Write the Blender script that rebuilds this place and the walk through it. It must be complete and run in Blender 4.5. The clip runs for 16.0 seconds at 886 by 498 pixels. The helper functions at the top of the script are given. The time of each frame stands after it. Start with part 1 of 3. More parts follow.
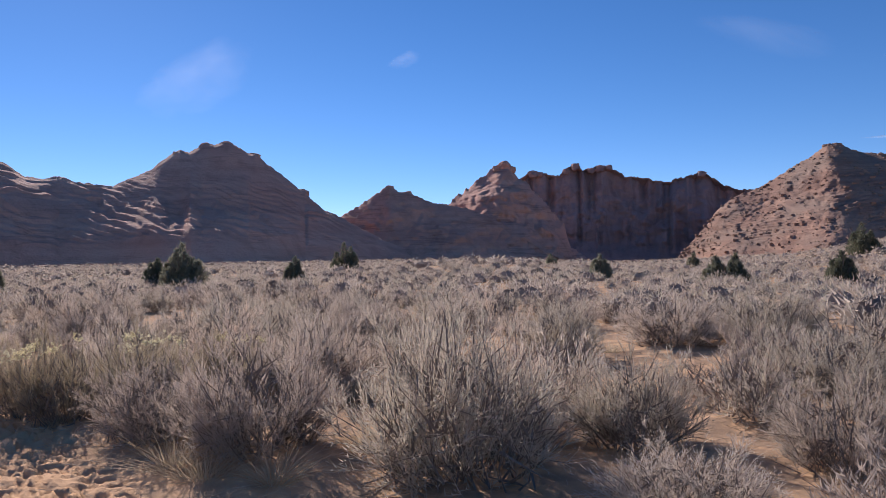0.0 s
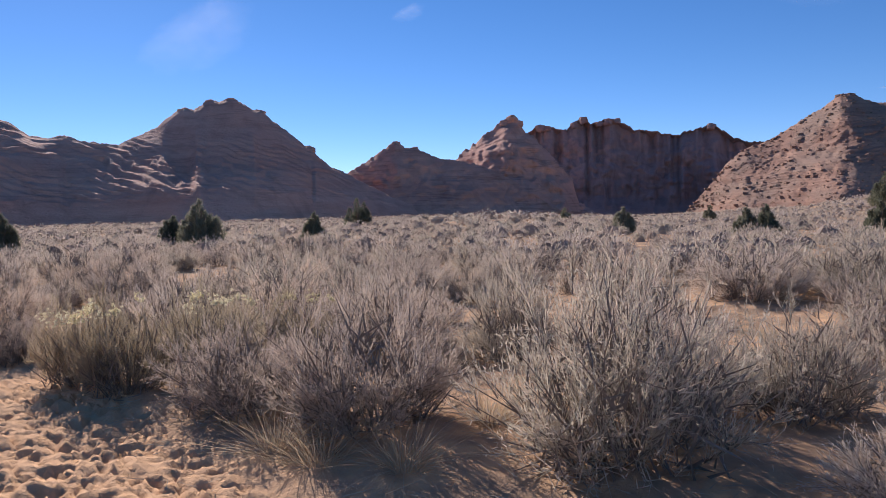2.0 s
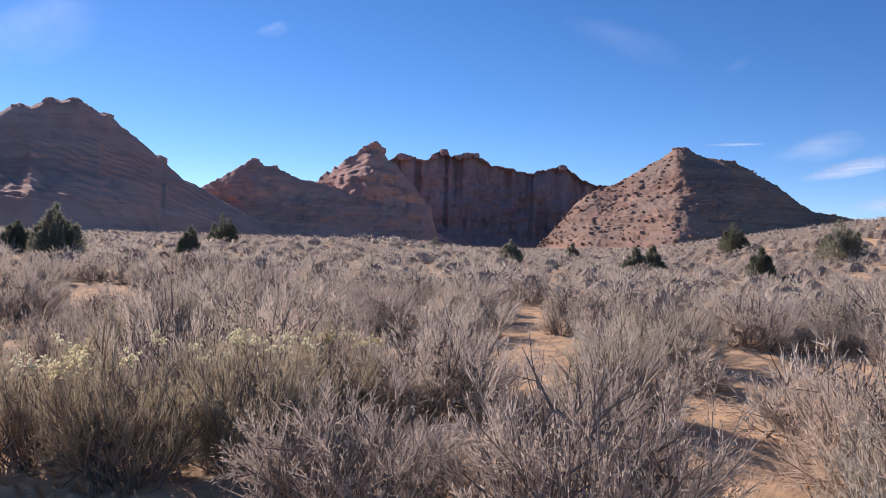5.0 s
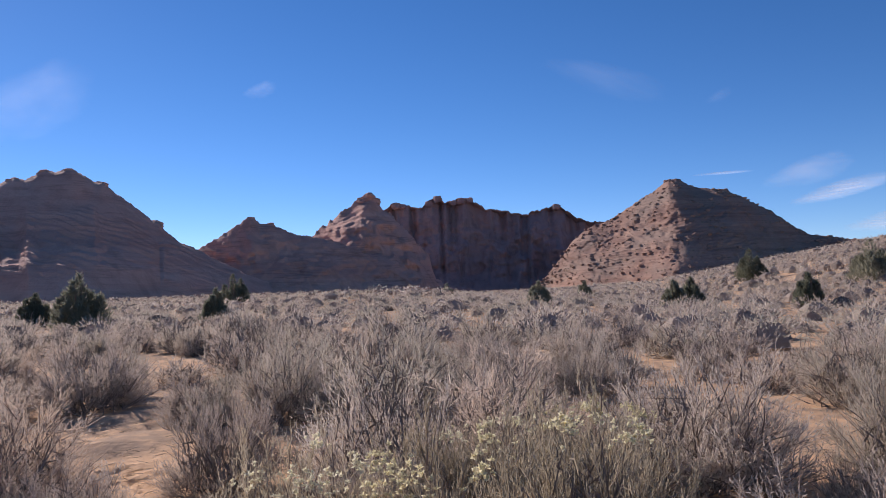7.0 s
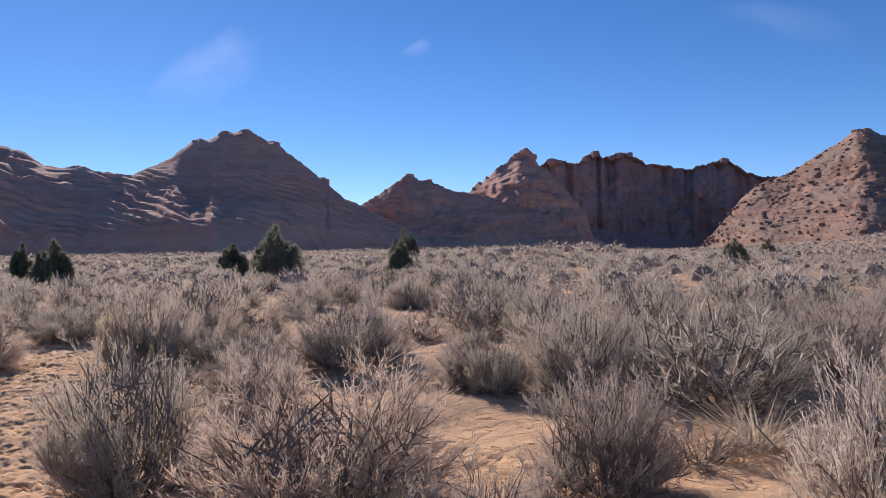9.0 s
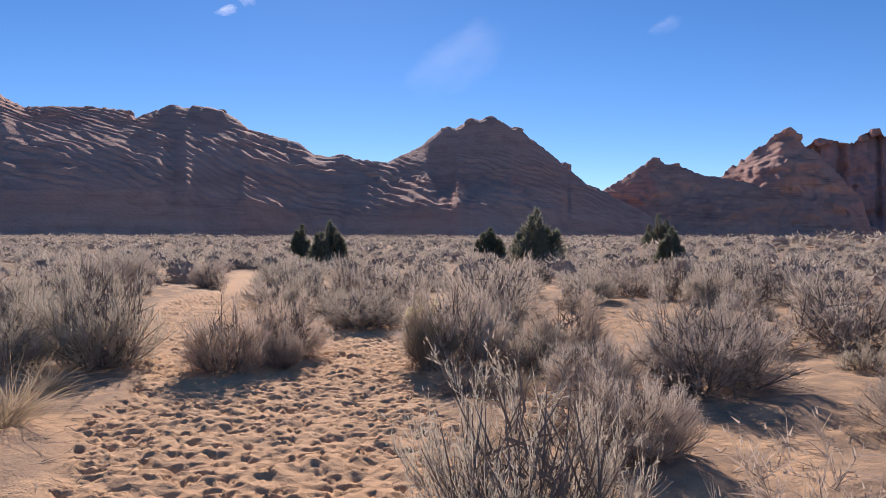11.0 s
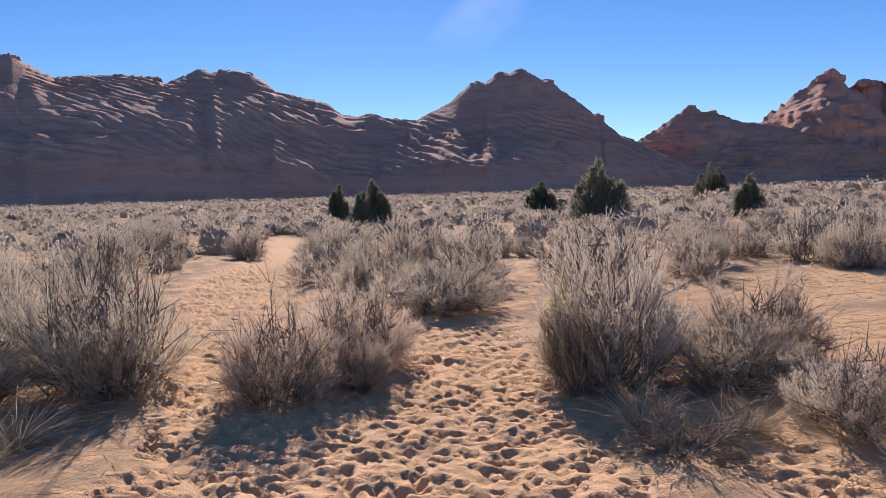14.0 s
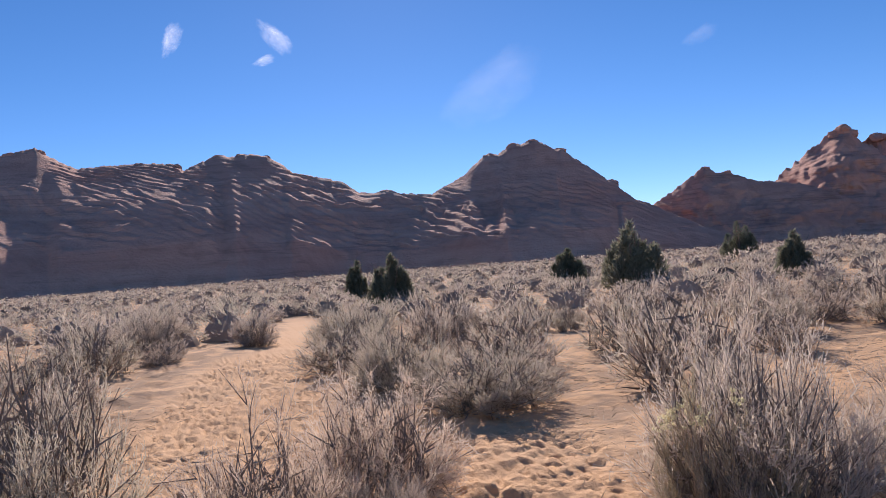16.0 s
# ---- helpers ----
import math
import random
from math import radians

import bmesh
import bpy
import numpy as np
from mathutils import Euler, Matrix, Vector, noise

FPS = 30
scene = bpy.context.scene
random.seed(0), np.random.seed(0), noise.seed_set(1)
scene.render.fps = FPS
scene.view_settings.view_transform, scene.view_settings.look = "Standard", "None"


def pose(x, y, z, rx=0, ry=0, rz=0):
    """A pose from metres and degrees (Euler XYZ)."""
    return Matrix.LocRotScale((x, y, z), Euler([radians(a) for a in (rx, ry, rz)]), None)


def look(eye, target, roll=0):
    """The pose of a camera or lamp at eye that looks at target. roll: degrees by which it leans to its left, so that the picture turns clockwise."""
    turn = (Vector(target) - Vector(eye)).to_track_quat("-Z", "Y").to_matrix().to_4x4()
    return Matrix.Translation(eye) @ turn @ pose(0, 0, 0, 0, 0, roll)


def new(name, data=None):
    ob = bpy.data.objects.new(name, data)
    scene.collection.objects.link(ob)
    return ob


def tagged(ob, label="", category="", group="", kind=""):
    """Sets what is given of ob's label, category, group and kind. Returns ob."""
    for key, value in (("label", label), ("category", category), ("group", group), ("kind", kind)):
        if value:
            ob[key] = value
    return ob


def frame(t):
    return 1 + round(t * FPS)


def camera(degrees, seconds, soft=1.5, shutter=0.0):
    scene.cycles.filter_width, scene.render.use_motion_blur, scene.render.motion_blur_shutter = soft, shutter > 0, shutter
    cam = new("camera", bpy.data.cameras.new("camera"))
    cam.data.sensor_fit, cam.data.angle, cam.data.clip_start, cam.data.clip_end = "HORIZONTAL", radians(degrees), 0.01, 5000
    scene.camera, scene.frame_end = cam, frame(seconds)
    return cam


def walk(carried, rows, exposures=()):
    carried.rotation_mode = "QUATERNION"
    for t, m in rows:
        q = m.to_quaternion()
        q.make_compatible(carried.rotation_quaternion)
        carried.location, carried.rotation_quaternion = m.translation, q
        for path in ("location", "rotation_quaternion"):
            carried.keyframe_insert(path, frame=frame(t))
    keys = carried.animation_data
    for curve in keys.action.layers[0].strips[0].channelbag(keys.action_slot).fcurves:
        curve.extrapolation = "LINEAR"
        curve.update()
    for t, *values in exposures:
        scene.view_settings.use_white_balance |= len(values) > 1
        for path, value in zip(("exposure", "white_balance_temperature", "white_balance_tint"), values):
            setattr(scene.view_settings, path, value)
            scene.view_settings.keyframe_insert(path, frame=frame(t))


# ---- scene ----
cam = camera(62.36, 16.0, soft=0.75)
EXPOSURE, TINT = 0.30, 23
# seconds, x, y, z of the eye, then yaw, pitch and roll in degrees
PATH = [
    (0.0, 0.000, 0.000, 1.616, -0.00, 1.17, 1.08),
    (0.5, -0.251, 0.213, 1.597, 0.45, -0.54, 2.29),
    (1.0, -0.411, 0.482, 1.574, 0.62, -0.95, 1.40),
    (1.5, -0.651, 0.762, 1.596, 0.65, -0.84, -0.67),
    (2.0, -0.965, 0.954, 1.556, 0.49, -2.25, 1.62),
    (2.5, -1.185, 1.273, 1.528, 0.05, -2.94, 0.19),
    (3.0, -1.571, 1.609, 1.495, 0.25, -1.71, -3.83),
    (3.5, -1.864, 1.981, 1.477, -3.65, -1.29, -0.33),
    (3.7, -1.957, 2.149, 1.471, -4.74, 0.23, 1.47),
    (5.8, -3.792, 3.560, 1.579, -14.45, -0.39, -2.40),
    (6.0, -3.944, 3.715, 1.588, -14.06, 1.23, -0.25),
    (6.5, -4.395, 4.102, 1.599, -11.74, 3.36, 1.97),
    (7.0, -4.768, 4.522, 1.567, -10.99, 3.40, 2.10),
    (7.5, -5.238, 4.968, 1.536, -8.79, 3.18, -1.99),
    (8.0, -5.580, 5.385, 1.507, -8.09, -0.07, -1.78),
    (8.5, -5.954, 5.834, 1.535, -4.31, 0.79, -2.03),
    (9.0, -6.348, 6.271, 1.528, 0.94, 0.35, 1.20),
    (9.5, -6.712, 6.728, 1.558, 6.02, 0.72, 0.89),
    (9.7, -6.887, 6.893, 1.517, 8.26, 0.77, 0.46),
    (11.8, -8.489, 8.768, 1.562, 23.37, -0.91, 0.83),
    (12.0, -8.641, 8.916, 1.555, 24.03, 0.09, 0.85),
    (12.5, -8.905, 9.334, 1.535, 24.76, -1.84, 1.04),
    (13.0, -9.216, 9.699, 1.515, 25.32, -3.68, 0.87),
    (13.5, -9.484, 10.059, 1.518, 22.25, -7.37, 2.21),
    (14.0, -9.793, 10.507, 1.572, 21.80, -3.87, 1.73),
    (14.5, -10.120, 10.891, 1.554, 21.46, -4.08, 2.33),
    (15.0, -10.317, 11.362, 1.561, 21.22, -3.77, 2.15),
    (15.5, -10.577, 11.750, 1.571, 23.11, -2.23, 4.67),
    (16.0, -10.709, 12.211, 1.571, 23.22, 1.86, 4.24),
]
walk(cam, [(t, pose(x, y, z, 90 + pitch, roll, yaw)) for t, x, y, z, yaw, pitch, roll in PATH], [(0, EXPOSURE - 0.02, 6400, TINT), (1.5, EXPOSURE, 6480, TINT), (3, EXPOSURE + 0.17, 6480, TINT), (6, EXPOSURE + 0.1, 6330, TINT), (7, EXPOSURE - 0.08, 6280, TINT), (8.5, EXPOSURE + 0.02, 6420, TINT), (9.5, EXPOSURE - 0.04, 6420, TINT), (12, EXPOSURE + 0.06, 6620, TINT), (14.5, EXPOSURE + 0.12, 6680, TINT), (16, EXPOSURE + 0.08, 6560, TINT)])

# ---- daylight ----
SUN_LEFT, SUN_UP = 27.0, 27.0
world = bpy.data.worlds.new("sky")
scene.world = world
world.use_nodes = True
wn = world.node_tree.nodes
sky = wn.new("ShaderNodeTexSky")
sky.sky_type = "NISHITA"
sky.sun_disc = False
sky.sun_elevation, sky.sun_rotation = radians(SUN_UP), radians(-SUN_LEFT)
sky.altitude, sky.air_density, sky.dust_density, sky.ozone_density = 2000, 0.79, 0.07, 3.0
deep = wn.new("ShaderNodeHueSaturation")
deep.inputs["Saturation"].default_value = 1.22
world.node_tree.links.new(sky.outputs[0], deep.inputs["Color"])
world.node_tree.links.new(deep.outputs[0], wn["Background"].inputs[0])
wn["Background"].inputs[1].default_value = 0.100
sun_dir = Vector((-math.sin(radians(SUN_LEFT)) * math.cos(radians(SUN_UP)), math.cos(radians(SUN_LEFT)) * math.cos(radians(SUN_UP)), math.sin(radians(SUN_UP))))
sun = new("sun", bpy.data.lights.new("sun", "SUN"))
sun.data.energy, sun.data.angle, sun.data.color = 5.0, radians(0.53), (1.0, 0.93, 0.82)
sun.matrix_world = look(sun_dir * 100, (0, 0, 0))


# ---- materials ----
class Nodes:
    """A small builder of node materials."""

    def __init__(self, name):
        self.m = bpy.data.materials.new(name)
        self.m.use_nodes = True
        self.t = self.m.node_tree
        self.t.nodes.clear()
        self.out = self.t.nodes.new("ShaderNodeOutputMaterial")

    def add(self, kind, **inputs):
        n = self.t.nodes.new("ShaderNode" + kind)
        for k, v in inputs.items():
            self.put(n, k.replace("_", " "), v)
        return n

    def put(self, n, key, v):
        s = n.inputs[int(key[1:])] if key[0] == "i" and key[1:].isdigit() else n.inputs[key]
        if isinstance(v, bpy.types.NodeSocket):
            self.t.links.new(v, s)
        else:
            s.default_value = v

    def noise(self, scale, detail=4.0, vec=None, rough=0.55):
        n = self.add("TexNoise", Scale=scale, Detail=detail, Roughness=rough)
        if vec is not None:
            self.put(n, "Vector", vec)
        return n.outputs[0]

    def ramp(self, fac, *stops):
        n = self.add("ValToRGB", Fac=fac)
        e = n.color_ramp.elements
        while len(e) < len(stops):
            e.new(0.5)
        for el, (p, c) in zip(e, stops):
            el.position, el.color = p, (*c, 1)
        return n.outputs[0]

    def mix(self, fac, a, b, blend="MIX"):
        n = self.add("MixRGB", Fac=fac, Color1=a if isinstance(a, bpy.types.NodeSocket) else (*a, 1), Color2=b if isinstance(b, bpy.types.NodeSocket) else (*b, 1))
        n.blend_type = blend
        return n.outputs[0]

    def math(self, op, a, b=0.0, clamp=False):
        n = self.add("Math", i0=a, i1=b)
        n.operation, n.use_clamp = op, clamp
        return n.outputs[0]

    def mapped(self, scale, coords="Object", rot=(0, 0, 0)):
        c = self.add("TexCoord")
        n = self.add("Mapping", Vector=c.outputs[coords], Scale=scale, Rotation=rot)
        return n.outputs[0]

    def done(self, shader):
        self.t.links.new(shader, self.out.inputs[0])
        return self.m


def leafy(name, stops, glow=0.45, rough=0.8, tone=False):
    """Dry foliage: diffuse with light passing through, varied from plant to plant and twig to twig."""
    n = Nodes(name)
    rnd = n.add("Attribute") if tone else n.add("ObjectInfo")
    if tone:
        rnd.attribute_name = "tone"
    rnd = rnd.outputs["Fac" if tone else "Random"]
    isl = n.add("NewGeometry").outputs["Random Per Island"]
    f = n.math("ADD", n.math("MULTIPLY", rnd, 0.72), n.math("MULTIPLY", isl, 0.28))
    col = n.ramp(f, *stops)
    d = n.add("BsdfPrincipled", Base_Color=col, Roughness=rough)
    n.put(d, "Specular IOR Level", 0.2)
    t = n.add("BsdfTranslucent", Color=col)
    return n.done(n.add("MixShader", Fac=glow, i1=d.outputs[0], i2=t.outputs[0]).outputs[0])


def bark(name, a, b):
    n = Nodes(name)
    f = n.noise(30, 5, n.mapped((1, 1, 0.15)))
    col = n.mix(f, a, b)
    bump = n.add("Bump", Strength=0.5, Distance=0.01, Height=f)
    return n.done(n.add("BsdfPrincipled", Base_Color=col, Roughness=0.9, Normal=bump.outputs[0]).outputs[0])


M_SAGE = leafy("sage_twigs", [(0.0, (0.327, 0.273, 0.229)), (0.2, (0.480, 0.403, 0.343)), (0.36, (0.600, 0.501, 0.409)), (0.5, (0.469, 0.436, 0.343)), (0.64, (0.654, 0.550, 0.441)), (0.8, (0.567, 0.480, 0.414)), (0.9, (0.719, 0.627, 0.501)), (1.0, (0.785, 0.687, 0.578))], 0.47)
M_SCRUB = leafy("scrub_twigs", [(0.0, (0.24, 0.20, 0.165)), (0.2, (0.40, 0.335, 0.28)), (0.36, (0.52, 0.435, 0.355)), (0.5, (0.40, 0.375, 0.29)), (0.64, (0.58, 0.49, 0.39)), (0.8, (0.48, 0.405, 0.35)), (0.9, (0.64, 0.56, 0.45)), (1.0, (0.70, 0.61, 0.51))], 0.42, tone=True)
M_RABBIT = leafy("rabbitbrush_twigs", [(0.0, (0.36, 0.30, 0.21)), (0.5, (0.44, 0.37, 0.26)), (1.0, (0.52, 0.44, 0.32))])
M_TAN = leafy("tan_twigs", [(0.0, (0.523, 0.414, 0.322)), (0.5, (0.654, 0.529, 0.420)), (1.0, (0.752, 0.632, 0.518))], 0.5)
M_GRASS = leafy("dry_grass", [(0.0, (0.46, 0.36, 0.235)), (0.5, (0.57, 0.46, 0.32)), (1.0, (0.66, 0.56, 0.42))], 0.4)
M_DEAD = leafy("dead_twigs", [(0.0, (0.21, 0.17, 0.14)), (0.5, (0.31, 0.255, 0.21)), (1.0, (0.43, 0.365, 0.31))], 0.2)
M_FLOWER = leafy("flower_heads", [(0.0, (0.70, 0.62, 0.36)), (0.5, (0.80, 0.74, 0.50)), (1.0, (0.86, 0.82, 0.66))], 0.5)
M_JUNIPER = leafy("juniper_sprays", [(0.0, (0.13, 0.14, 0.095)), (0.5, (0.20, 0.205, 0.145)), (1.0, (0.31, 0.30, 0.22))], 0.42, 0.7)
M_BARK = bark("shrub_wood", (0.15, 0.12, 0.10), (0.30, 0.245, 0.205))
M_TRUNK = bark("juniper_bark", (0.12, 0.09, 0.07), (0.26, 0.20, 0.16))


def sand_material():
    n = Nodes("red_sand")
    p = n.add("NewGeometry").outputs["Position"]
    big, mid, fine = n.noise(0.35, 4, p), n.noise(3.0, 5, p), n.noise(90, 3, p)
    col = n.mix(big, (0.65, 0.395, 0.22), (0.73, 0.485, 0.285))
    litter = n.ramp(n.math("ADD", n.math("MULTIPLY", mid, 0.6), n.math("MULTIPLY", n.noise(0.8, 5, p), 0.5)), (0.46, (0, 0, 0)), (0.60, (1, 1, 1)))
    trail = n.add("Attribute")
    trail.attribute_name = "bare"
    shown = n.math("MULTIPLY", litter, n.math("SUBTRACT", 1.0, trail.outputs["Fac"]), True)
    col = n.mix(n.math("MULTIPLY", shown, 0.75), col, (0.30, 0.22, 0.155))
    col = n.mix(n.math("MULTIPLY", fine, 0.25), col, (0.44, 0.26, 0.15))
    h = n.math("ADD", n.math("MULTIPLY", n.noise(12, 6, p, 0.65), 1.0), n.math("MULTIPLY", fine, 0.25))
    bump = n.add("Bump", Strength=0.8, Distance=0.035, Height=h)
    b = n.add("BsdfPrincipled", Base_Color=col, Roughness=0.95, Normal=bump.outputs[0])
    n.put(b, "Specular IOR Level", 0.1)
    return n.done(b.outputs[0])


def rock_material(name, dark, light, tint, strata, streak, partings=0.5):
    """Layered sandstone: bands along the beds, varnish running down, blotches."""
    n = Nodes(name)
    p = n.add("NewGeometry").outputs["Position"]

    def scaled(s, rot=(0, 0, 0)):
        return n.add("Mapping", Vector=p, Scale=s, Rotation=rot).outputs[0]
    beds = n.noise(1.0, 6, scaled((0.006, 0.006, strata), (0.05, 0.09, 0)), 0.65)
    runs = n.noise(1.0, 5, scaled((0.11, 0.11, 0.012)), 0.6)
    blot = n.noise(1.0, 5, scaled((0.03, 0.03, 0.05)))
    grain = n.noise(1.0, 6, scaled((0.6, 0.6, 1.0)))
    col = n.mix(n.ramp(beds, (0.35, (0, 0, 0)), (0.65, (1, 1, 1))), dark, light)
    col = n.mix(n.math("MULTIPLY", n.ramp(blot, (0.42, (0, 0, 0)), (0.62, (1, 1, 1))), 0.6), col, tint)
    col = n.mix(n.math("MULTIPLY", n.ramp(runs, (0.5, (0, 0, 0)), (0.68, (1, 1, 1))), streak), col, tuple(0.45 * c for c in dark))
    # thin dark partings along the beds, broken here and there
    part_line = n.ramp(n.noise(1.0, 3, scaled((0.018, 0.018, 0.30), (0.04, 0.11, 0)), 0.5), (0.44, (0, 0, 0)), (0.485, (1, 1, 1)), (0.53, (0, 0, 0)))
    broken = n.ramp(n.noise(1.0, 3, scaled((0.04, 0.04, 0.09))), (0.46, (0, 0, 0)), (0.56, (1, 1, 1)))
    col = n.mix(n.math("MULTIPLY", n.math("MULTIPLY", part_line, broken), partings), col, tuple(0.35 * c for c in dark))
    col = n.mix(n.math("MULTIPLY", grain, 0.3), col, tuple(0.6 * c for c in dark))
    h = n.math("ADD", n.math("MULTIPLY", beds, 1.2), grain)
    bump = n.add("Bump", Strength=0.55, Distance=1.4, Height=h)
    b = n.add("BsdfPrincipled", Base_Color=col, Roughness=0.92, Normal=bump.outputs[0])
    n.put(b, "Specular IOR Level", 0.15)
    return n.done(b.outputs[0])


M_SAND = sand_material()
M_SLICK = rock_material("red_sandstone", (0.58, 0.305, 0.225), (0.72, 0.44, 0.335), (0.64, 0.36, 0.27), 0.10, 0.3, 0.35)
M_PEAK = rock_material("peak_sandstone", (0.50, 0.27, 0.205), (0.63, 0.385, 0.295), (0.56, 0.32, 0.25), 0.12, 0.35)
M_CLIFF = rock_material("cliff_sandstone", (0.33, 0.215, 0.195), (0.43, 0.29, 0.265), (0.36, 0.245, 0.23), 0.05, 0.45, 0.0)
M_HILL = rock_material("hill_rubble", (0.27, 0.155, 0.115), (0.44, 0.275, 0.20), (0.31, 0.25, 0.20), 0.22, 0.2, 0.25)


# ---- mesh helpers ----
def rnd_grid(ix, iy, seed):
    """A fixed random number for each grid cell."""
    h = np.sin(ix * 127.1 + iy * 311.7 + seed * 74.7) * 43758.5453
    return h - np.floor(h)


def vnoise(x, y, seed=0):
    """Smooth value noise in -1 to 1."""
    ix, iy = np.floor(x), np.floor(y)
    fx, fy = x - ix, y - iy
    fx, fy = fx * fx * (3 - 2 * fx), fy * fy * (3 - 2 * fy)
    a, b = rnd_grid(ix, iy, seed), rnd_grid(ix + 1, iy, seed)
    c, d = rnd_grid(ix, iy + 1, seed), rnd_grid(ix + 1, iy + 1, seed)
    return 2 * ((a * (1 - fx) + b * fx) * (1 - fy) + (c * (1 - fx) + d * fx) * fy) - 1


def fbm(x, y, seed=0, octaves=4):
    return sum(vnoise(x * 2 ** k, y * 2 ** k, seed + k) * 0.5 ** k for k in range(octaves))


def smooth(a, b, x):
    t = np.clip((x - a) / (b - a), 0, 1)
    return t * t * (3 - 2 * t)


def mesh_of(name, verts, quads, material, shade=False):
    """A mesh from arrays of corners and four-cornered faces."""
    me = bpy.data.meshes.new(name)
    verts, quads = np.asarray(verts, np.float32), np.asarray(quads, np.int32)
    me.vertices.add(len(verts))
    me.vertices.foreach_set("co", verts.ravel())
    me.loops.add(quads.size)
    me.loops.foreach_set("vertex_index", quads.ravel())
    k = quads.shape[1]
    me.polygons.add(len(quads))
    me.polygons.foreach_set("loop_start", np.arange(0, quads.size, k, dtype=np.int32))
    me.polygons.foreach_set("use_smooth", np.full(len(quads), shade))
    me.update(calc_edges=True)
    me.materials.append(material)
    return me


def grid_faces(rows, cols):
    i = np.arange(rows * cols).reshape(rows, cols)
    return np.stack([i[:-1, :-1], i[:-1, 1:], i[1:, 1:], i[1:, :-1]], -1).reshape(-1, 4)


def unit(v):
    return v / np.maximum(np.linalg.norm(v, axis=-1, keepdims=True), 1e-9)


def ribbons(start, way, length, width, bend, segs, rng):
    """Thin tapering blades: corners and faces of them all."""
    n = len(start)
    side = unit(np.cross(way, rng.normal(size=(n, 3))))
    t = np.linspace(0, 1, segs + 1)[None, :, None]
    mid = start[:, None] + way[:, None] * length[:, None, None] * t + bend[:, None] * t ** 2
    w = (width[:, None, None] / 2) * (1 - 0.8 * t)
    v = np.stack([mid - side[:, None] * w, mid + side[:, None] * w], 2).reshape(-1, 3)
    base = (np.arange(n) * 2 * (segs + 1))[:, None, None]
    q = base + (np.arange(segs) * 2)[None, :, None] + np.array([0, 1, 3, 2])[None, None]
    return v, q.reshape(-1, 4)


def spikes(start, way, length, width, rng):
    """Single pointed blades, three corners each."""
    n = len(start)
    side = unit(np.cross(way, rng.normal(size=(n, 3)))) * (width / 2)[:, None]
    v = np.stack([start - side, start + side, start + way * length[:, None]], 1).reshape(-1, 3)
    return v, np.arange(3 * n).reshape(-1, 3)


def rods(start, way, length, radius, bend, segs, rng):
    """Thin tapering three-sided stems."""
    n = len(start)
    a = unit(np.cross(way, rng.normal(size=(n, 3))))
    b = np.cross(way, a)
    t = np.linspace(0, 1, segs + 1)[None, :, None]
    mid = start[:, None] + way[:, None] * length[:, None, None] * t + bend[:, None] * t ** 2
    r = radius[:, None, None] * (1 - 0.75 * t)
    ring = [mid + r * (a[:, None] * math.cos(k) + b[:, None] * math.sin(k)) for k in (0, 2.094, 4.189)]
    v = np.stack(ring, 2).reshape(-1, 3)
    base = (np.arange(n) * 3 * (segs + 1))[:, None, None, None]
    s = (np.arange(segs) * 3)[None, :, None, None]
    f = np.array([[0, 1, 4, 3], [1, 2, 5, 4], [2, 0, 3, 5]])[None, None]
    return v, (base + s + f).reshape(-1, 4)


def joined(*pieces):
    vs, qs, k = [], [], 0
    for v, q in pieces:
        vs.append(v)
        qs.append(q + k)
        k += len(v)
    return np.concatenate(vs), np.concatenate(qs)


def part(name, data, parent, label=""):
    ob = new(name, data)
    ob.parent = parent
    return tagged(ob, label) if label else ob


# ---- lie of the land ----
AHEAD, RIGHT = np.array([-0.660, 0.751]), np.array([0.751, 0.660])


def along(x, y):
    """Distance along the trail's line and to its right."""
    return x * AHEAD[0] + y * AHEAD[1], x * RIGHT[0] + y * RIGHT[1]


# stretches of bare trail: s0, d0, s1, d1, half width
TRAIL = [(-9, 0.2, 5, 0.15, 1.25), (5, 0.45, 9, 0.65, 1.3), (9, 0.3, 18, 0.35, 1.45), (17, 0.6, 20.7, 1.9, 0.95), (20.7, 1.9, 23.2, 2.5, 0.9),
         (18, -0.2, 23.3, 0.0, 0.55), (23.3, 0.0, 31.6, 1.15, 0.95), (31.6, 1.15, 44, 3.6, 0.5)]
# bare sandy patches: x, y, radius
PATCHES = [(3.3, 9.6, 0.8), (-5.4, 11.7, 0.8), (-6.1, 12.3, 0.6), (-9.7, 22.4, 1.3), (-8.2, 24.4, 1.4), (-8.9, 17.4, 1.2), (-0.3, 13.9, 0.8), (-3.7, 17.0, 0.8), (-4.4, 12.6, 0.5), (-9.1, 15.6, 1.0), (-8.7, 19.6, 1.1), (-0.2, 9.4, 0.6), (-6.3, 11.5, 0.5), (-4.1, 11.2, 0.55)]


def off_trail(x, y):
    """How far a place lies outside the bare sand (minus: inside)."""
    s, d = along(x, y)
    best = np.full(np.shape(s), 1e9)
    for s0, d0, s1, d1, w in TRAIL:
        t = np.clip(((s - s0) * (s1 - s0) + (d - d0) * (d1 - d0)) / ((s1 - s0) ** 2 + (d1 - d0) ** 2), 0, 1)
        best = np.minimum(best, np.hypot(s - s0 - t * (s1 - s0), d - d0 - t * (d1 - d0)) - w)
    for px, py, r in PATCHES:
        best = np.minimum(best, np.hypot(x - px, y - py) - r)
    return best


